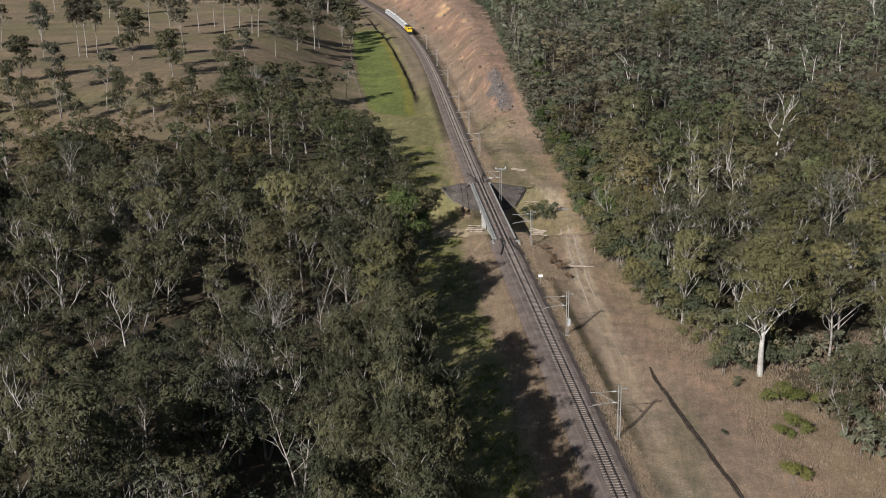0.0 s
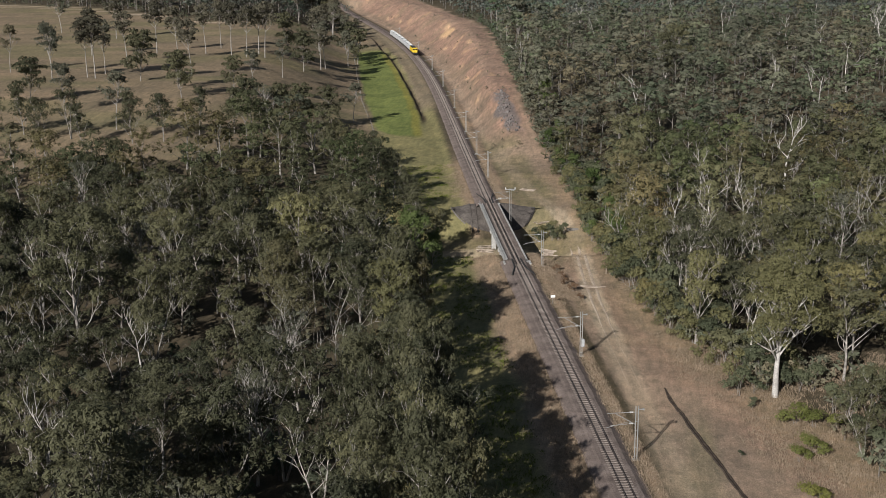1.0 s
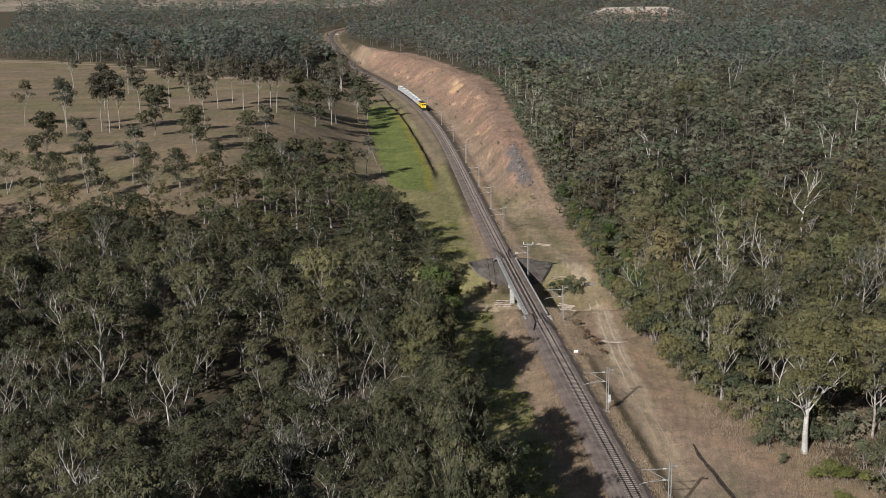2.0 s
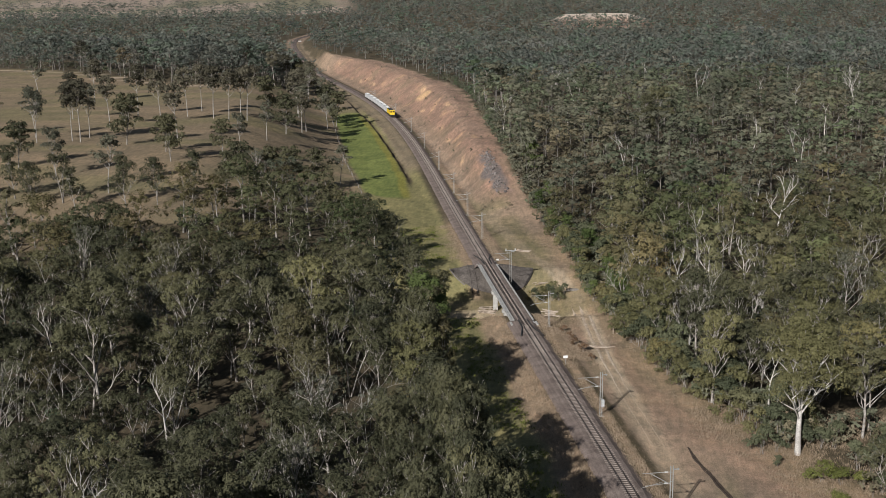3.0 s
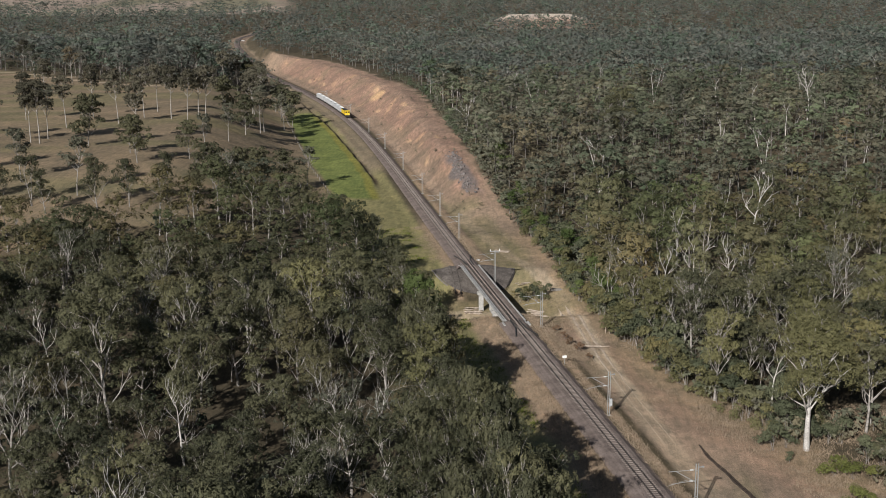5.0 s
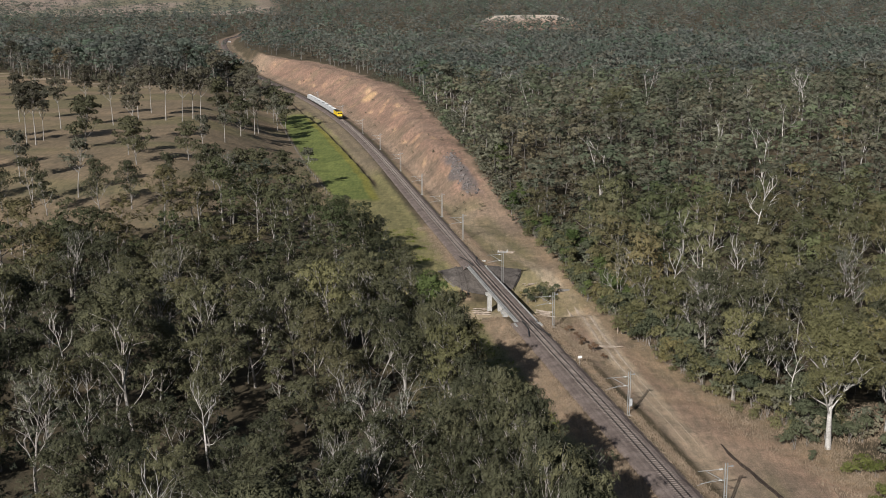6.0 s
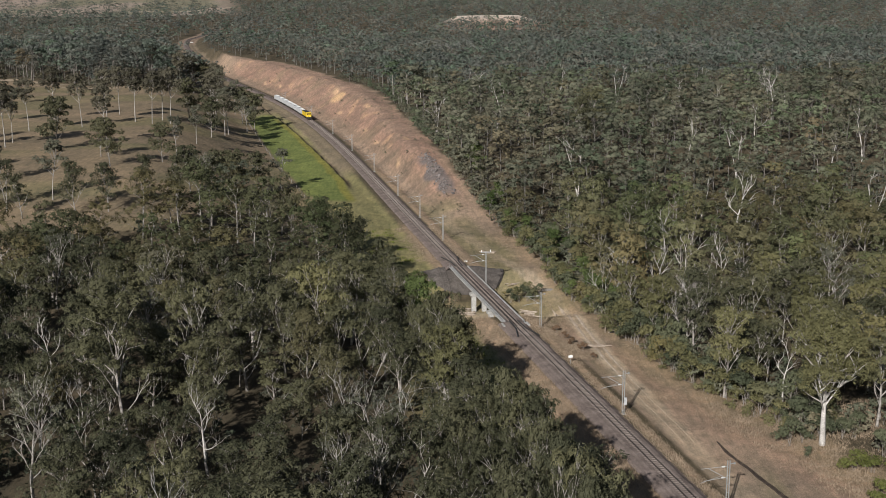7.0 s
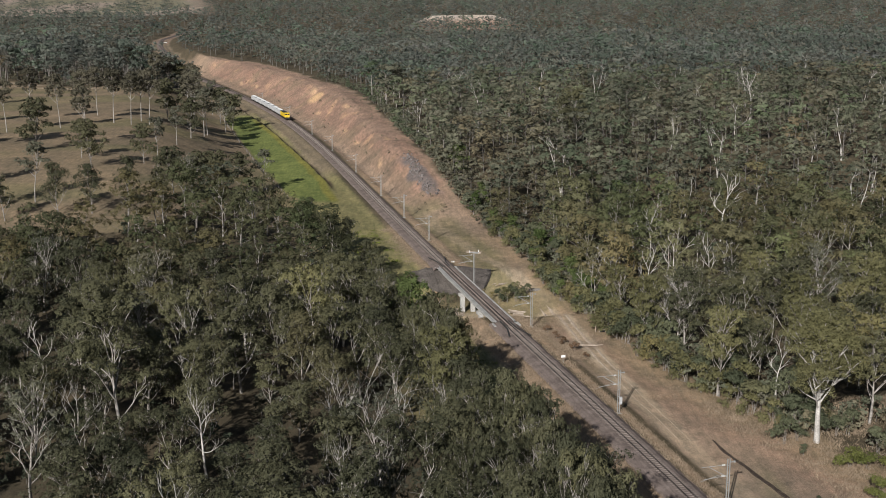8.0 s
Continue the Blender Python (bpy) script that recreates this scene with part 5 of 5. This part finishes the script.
def build_locomotive(y):
    loco = tagged(new("locomotive"), "yellow diesel locomotive with a dark roof heading a goods train", "locomotive")
    bm = bmesh.new()
    box(bm, -1.4, -9.6, 0.95, 1.4, 9.6, 1.35, 0.05)
    part("underframe", bm, M["black"], loco)
    bm = bmesh.new()
    box(bm, -1.35, -6.4, 1.36, 1.35, 9.4, 3.55, 0.10)
    part("hood", bm, M["yellow"], loco)
    bm = bmesh.new()
    box(bm, -1.15, -6.2, 3.56, 1.15, 9.2, 3.95, 0.12)
    for k in range(4):
        box(bm, -0.7, -3 + 3 * k, 3.9, 0.7, -1.4 + 3 * k, 4.1)
    part("roof", bm, M["black"], loco, "dark sooty roof")
    bm = bmesh.new()
    box(bm, -1.45, -8.9, 1.36, 1.45, -6.45, 4.0, 0.16)
    cab = part("cab", bm, M["yellow"], loco)
    for x in (-0.68, 0.68):
        bm = bmesh.new()
        box(bm, x - 0.55, -8.96, 2.75, x + 0.55, -8.88, 3.5)
        part("windscreen", bm, M["glass"], cab)
    for s in (-1, 1):
        bm = bmesh.new()
        box(bm, s * 1.46 - 0.03, -8.3, 2.7, s * 1.46 + 0.03, -7.1, 3.45)
        part("side_window", bm, M["glass"], cab)
    bm = bmesh.new()
    box(bm, -1.3, -9.55, 1.36, 1.3, -8.92, 2.55, 0.12)
    nose = part("nose", bm, M["yellow"], loco)
    for x in (-0.9, 0.9):
        bm = bmesh.new()
        rod(bm, (x, -9.62, 1.75), (x, -9.54, 1.75), 0.14, sides=12)
        part("headlight", bm, M["white"], nose)
    bm = bmesh.new()
    box(bm, -1.35, -9.9, 0.35, 1.35, -9.62, 1.0, 0.05)
    part("pilot", bm, M["black"], loco)
    bm = bmesh.new()
    box(bm, -1.2, -2.6, 0.40, 1.2, 2.6, 0.94, 0.1)
    part("fuel_tank", bm, M["black"], loco)
    for s in (-1, 1):
        bm = bmesh.new()
        for k in range(9):
            rod(bm, (s * 1.42, -5.8 + 1.8 * k, 1.36), (s * 1.42, -5.8 + 1.8 * k, 2.3), 0.025, sides=5)
        rod(bm, (s * 1.42, -5.8, 2.3), (s * 1.42, 8.6, 2.3), 0.025, sides=5)
        part("side_handrail", bm, M["yellow"], loco)
    bogie(loco, -6.6)
    bogie(loco, 6.6)
    on_rails(loco, y)


def build_wagon():
    w = tagged(new("goods_wagon"), "pale grey covered goods wagon with ribbed sides", "wagon", "wagons of the goods train")
    bm = bmesh.new()
    box(bm, -1.3, -7.3, 0.90, 1.3, 7.3, 1.2, 0.03)
    part("underframe", bm, M["black"], w)
    bm = bmesh.new()
    box(bm, -1.38, -7.1, 1.21, 1.38, 7.1, 3.3, 0.06)
    part("body", bm, M["wagon"], w)
    bm = bmesh.new()
    n = 8
    for k in range(n):
        a0, a1 = math.pi * k / n, math.pi * (k + 1) / n
        v = [bm.verts.new((1.36 * math.cos(a), yy, 3.3 + 0.5 * math.sin(a))) for a, yy in ((a0, -7.05), (a1, -7.05), (a1, 7.05), (a0, 7.05))]
        bm.faces.new(v)
    part("roof", bm, M["wagon"], w)
    for k in range(5):
        yy = -6.4 + 3.2 * k
        for s in (-1, 1):
            bm = bmesh.new()
            box(bm, s * 1.43 - 0.05, yy - 0.09, 1.2, s * 1.43 + 0.05, yy + 0.09, 3.35)
            part("rib", bm, M["wagon"], w)
    for k in range(4):
        bm = bmesh.new()
        yy = -4.8 + 3.2 * k
        box(bm, -0.75, yy - 1.05, 3.70, 0.75, yy + 1.05, 3.92, 0.04)
        part("hatch", bm, M["white"], w)
    bogie(w, -5.0)
    bogie(w, 5.0)
    return w


build_locomotive(665)
wagon = build_wagon()
on_rails(wagon, 682)
for i in range(1, 7):
    y = 682 + 15.2 * i
    copy_thing(wagon, pose(*along(y, 0, 0), 0, 0, heading(y)))


# ---------- small things along the line ----------
def timber_pile(x, y, turn, count, length, label, r=0.12, spread=0.9, mat="timber", skew=0.35):
    t = tagged(empty("log_pile", x, y, land_at(x, y), turn), label, "log pile")
    for i in range(count):
        bm = bmesh.new()
        dy, a = random.uniform(-spread, spread), random.uniform(-skew, skew)
        l = length * random.uniform(0.6, 1.0)
        c = Vector((random.uniform(-0.6, 0.6), dy, r + 0.22 * (i % 3 == 2)))
        d = Vector((math.cos(a), math.sin(a), random.uniform(-0.01, 0.03))) * l / 2
        rod(bm, c - d, c + d, r * random.uniform(0.7, 1.2), r * random.uniform(0.5, 0.9), 7)
        part("log", bm, M[mat], t)


timber_pile(9.7, 202.2, -8, 6, 5.0, "small pile of pale cut logs on the service road")
timber_pile(-7.5, 294, -12, 5, 4.5, "fallen bleached logs beside the service road")
timber_pile(0.6, 246, 4, 18, 5.5, "bleached driftwood logs in the creek bed", 0.13, 3.0, "timber", 0.8)
timber_pile(-15.4, 248.5, 12, 14, 5.0, "bleached driftwood logs beside the bridge piers", 0.12, 3.0, "timber", 0.8)
# made-up heap of dark logs in place of the eroded bank's dark hollow
timber_pile(5.3, 259.7, 5, 6, 3.4, "added dark logs standing for a dark hollow in the bank", 0.2, 0.8, "bark_dull")
timber_pile(6.5, 238, 60, 4, 4.0, "grey fallen branches on the creek bank", 0.14, 1.5)
timber_pile(-2.5, 268, 30, 5, 4.0, "dark dead branches lying on the stone bank", 0.1, 1.2)

def build_fence():
    """Post and wire fence between the paddock and the green pasture."""
    fence = tagged(new("paddock_fence"), "weathered timber post and wire fence beside the pasture", "fence")
    ys = [396 + 7.0 * i for i in range(58)]
    spot = [along(y, float(np.interp(y, [376, 395, 474, 560, 640, 800], [-18, -29.8, -34.8, -36.8, -36.3, -30]))) for y in ys]
    spot = [Vector((p.x, p.y, land_at(p.x, p.y))) for p in spot]
    bm = bmesh.new()
    rod(bm, (0, 0, -0.3), (0, 0, 1.35), 0.11, 0.09, 7)
    first = part("fence_post", bm, M["bark_grey"], fence)
    first.matrix_world = Matrix.Translation(spot[0])
    for i, p in enumerate(spot[1:]):
        ob = new("fence_post", first.data)
        ob.parent = fence
        ob.matrix_world = Matrix.Translation(p) @ Euler((random.uniform(-0.05, 0.05), random.uniform(-0.05, 0.05), 0)).to_matrix().to_4x4()
    for h in (0.4, 0.8, 1.2):
        V, F = [], []
        tube(V, F, [p + Vector((0, 0, h)) for p in spot], [0.02] * len(spot), 3)
        ob = new("wire", mesh_from("wire", [tuple(v) for v in V], F, [M["darksteel"]]))
        ob.parent = fence


build_fence()

sign = tagged(empty("track_sign", 2.5, 189.8, land_at(2.5, 189.8), heading(190)), "small white board on a short post beside the track", "sign")
bm = bmesh.new()
rod(bm, (0, 0, -0.3), (0, 0, 1.7), 0.05)
part("post", bm, M["steel"], sign)
bm = bmesh.new()
box(bm, -0.42, -0.07, 1.35, 0.42, -0.04, 1.85, 0.01)
part("board", bm, M["white"], sign)

gate = tagged(empty("culvert_headwall", 13.6, 213, land_at(13.6, 213), 5), "low weathered culvert headwall with a timber marker post", "culvert")
bm = bmesh.new()
box(bm, 0.0, -0.2, -0.3, 1.5, 0.1, 0.55, 0.04)
part("headwall", bm, M["timber"], gate)
bm = bmesh.new()
rod(bm, (-0.7, 0, -0.3), (-0.7, 0, 1.6), 0.10)
part("marker_post", bm, M["timber"], gate)
# no hollow here: a black slab on the headwall stands for the mouth's shade
bm = bmesh.new()
box(bm, 0.2, -0.32, -0.25, 1.3, -0.21, 0.4)
part("opening", bm, M["black"], gate, "black slab standing for the shade in the culvert mouth")

box_thing = tagged(empty("equipment_box", *along(279.5, 3.6, -1.0), heading(279)), "white equipment box beside the bridge end", "equipment box")
bm = bmesh.new()
box(bm, -0.4, -0.2, 0.0, 0.4, 0.2, 0.55, 0.03)
part("cabinet", bm, M["white"], box_thing)
bm = bmesh.new()
box(bm, -0.45, -0.25, -0.6, 0.45, 0.25, 0.0)
part("plinth", bm, M["concrete"], box_thing)


# ---------- drain, rocks, grass ----------
def build_drain():
    """A narrow trench filled with dark turned earth."""
    vs, q = [], []
    ys = np.arange(96, 150.5, 0.5)
    for y in ys:
        c = 21.1 + 0.19 * (149 - y) + 0.0007 * (149 - y) ** 2 + 0.10 * float(vnoise(0, y, 5, 41))
        w = (0.40 + 0.10 * float(vnoise(3, y, 1.7, 42))) * float(smooth(150.5, 146, y) * 0.8 + 0.2)
        for k, h in ((-1, 0.02), (-0.55, 0.16), (0.0, 0.08), (0.5, 0.15), (1, 0.02)):
            x = c + k * w
            vs.append((x, y, land_at(x, y) + h + 0.05 * float(vnoise(x, y, 0.5, 43))))
    for i in range(len(ys) - 1):
        for j in range(4):
            a = i * 5 + j
            q.append((a, a + 1, a + 6, a + 5))
    tagged(new("drain", mesh_from("drain", vs, q, [M["earth"]])), "narrow trench of dark turned earth across dry grass", "trench", kind="structure")


build_drain()


def build_ruts():
    """Two worn wheel tracks of the service road, lying in the grass."""
    road = tagged(new("service_road"), "two pale dirt wheel tracks of a service road in dry grass", "dirt road", kind="structure")
    for off in (-0.85, 0.85):
        for y0, y1 in ((150, 222), (222, 246)):
            vs, q = [], []
            ys = np.arange(y0, y1 + 0.01, 0.5)
            for y in ys:
                c = float(np.interp(y, [60, 100, 140, 195, 221, 252, 267, 273, 284, 296, 323, 346, 400], [6.5, 7.0, 8.8, 12.2, 14.9, 18.0, 18.6, 16.8, 14.5, 13.1, 11.2, 10.3, 8.5])) + off + 0.15 * float(vnoise(off, y, 6, 44))
                w = (0.30 + 0.10 * float(vnoise(off + 5, y, 2.1, 45))) * float(smooth(168, 205, y)) * float(smooth(247, 240, y)) + 0.02
                for k, h in ((-1.0, 0.01), (-0.5, 0.055), (0.5, 0.055), (1.0, 0.01)):
                    x = float(track_x(y)) + c + k * w
                    vs.append((x, y, land_at(x, y) + h))
            for i in range(len(ys) - 1):
                for j in range(3):
                    a = i * 4 + j
                    q.append((a, a + 1, a + 5, a + 4))
            ob = new("wheel_track", mesh_from("wheel_track", vs, q, [M["dirt"]], None, True))
            ob.parent = road


build_ruts()


def build_rocks():
    bm = bmesh.new()
    for i in range(90):
        y = random.uniform(368, 428)
        x = float(track_x(y)) + 18.5 + 0.02 * (y - 398) + random.uniform(-2.4, 2.4)
        s = random.uniform(0.3, 0.8)
        m = Matrix.Translation((x, y, land_at(x, y) + 0.15)) @ Euler([random.uniform(0, 6) for _ in range(3)]).to_matrix().to_4x4() @ Matrix.Diagonal((s, s * 0.8, s * 0.6, 1))
        r = bmesh.ops.create_icosphere(bm, subdivisions=1, radius=1.0, matrix=m)
        for v in r["verts"]:
            v.co += Vector([random.uniform(-0.15, 0.15) * s for _ in range(3)])
    return tagged(part("rocks", bm, M["rock"]), "heap of broken grey rock on the cutting", "rocks", kind="stuff")


build_rocks()


def tufts(name, spots, mat, label, tall, blades=5, thick=1.0, lean=0.22):
    """Grass past counting: upright narrow blades in tufts."""
    rs = np.random.RandomState(77)
    p = np.array(spots)
    z = land(p[:, 0], p[:, 1])
    n = len(p) * blades
    base = np.repeat(np.stack([p[:, 0], p[:, 1], z], 1), blades, 0) + np.c_[rs.normal(size=(n, 2)) * 0.30, np.zeros(n)]
    h = tall * rs.uniform(0.6, 1.2, n)
    a = rs.uniform(0, 6.283, n)
    side = np.c_[np.cos(a), np.sin(a), np.zeros(n)] * ((0.045 + 0.04 * rs.random(n)) * thick)[:, None]
    tip = base + np.c_[rs.normal(size=(n, 2)) * lean, h]
    mid = base * 0.45 + tip * 0.55
    v = np.stack([base - side * 0.5, mid - side, tip, mid + side], 1).reshape(-1, 3)
    return tagged(new(name, mesh_from(name, v, np.arange(n * 4).reshape(-1, 4), [mat])), label, "grass", kind="stuff")


def strip(count, y0, y1, u0, u1, clump=0.0, seed=0):
    out = []
    while len(out) < count:
        y = y0 + (y1 - y0) * random.random() ** 1.3
        u = random.uniform(u0(y), u1(y))
        x = float(track_x(y)) + u
        if 226 < y < 279 and abs(u) < 14:
            continue
        if float(vnoise(x, y, 3.5, 50 + seed)) > clump - random.random() * 0.5:
            out.append((x, y))
    return out


dry = strip(3200, 92, 330, lambda y: 2.7, lambda y: 5.0, -0.3) + strip(3800, 95, 330, lambda y: -9.5 + 3 * random.random(), lambda y: -3.6, -0.3, 1)
dry += strip(900, 150, 320, lambda y: wood_edge(y) - 7 - 6 * random.random() ** 2, lambda y: wood_edge(y) + 2, 0.1, 2)
dry += strip(1500, 190, 236, lambda y: 4.5, lambda y: 9.5, 0.0, 3)
tufts("dry_grass", dry, M["strawgrass"], "tall dry golden grass along the line and the wood", 0.45, 7, 0.32, 0.2)
long_grass = []
while len(long_grass) < 8500:
    x, y = random.uniform(23, 58), random.uniform(88, 168)
    u = x - float(track_x(y))
    if u > float(wood_edge(y)) - 9 - 7 * float(smooth(142, 105, y)) + 4 * random.random() and x > 23.5 + 0.23 * (150 - y) and float(vnoise(x, y, 3.0, 57)) > random.uniform(-0.9, 0.5):
        long_grass.append((x, y))
tufts("long_grass", long_grass, M["strawgrass"], "tall dry straw-coloured grass before the wood", 0.55, 7, 0.32, 0.2)
green = strip(2600, 92, 330, lambda y: -20, lambda y: -9, 0.0, 4)
stubble = []
while len(stubble) < 5000:
    y = 90 + 240 * random.random() ** 1.6
    u = random.uniform(6, float(wood_edge(y)) - 3)
    x = float(track_x(y)) + u
    if float(vnoise(x * 1.5, y * 0.5, 2.6, 58)) > random.uniform(-0.6, 0.6) and not (225 < y < 275 and u < 14):
        stubble.append((x, y))
tufts("mown_stubble", stubble, M["stubble"], "short brown stubble and clippings on the mown strip", 0.12, 5, 0.6, 0.16)
tufts("green_grass", green, M["greengrass"], "short green and olive grass beside the line", 0.38)
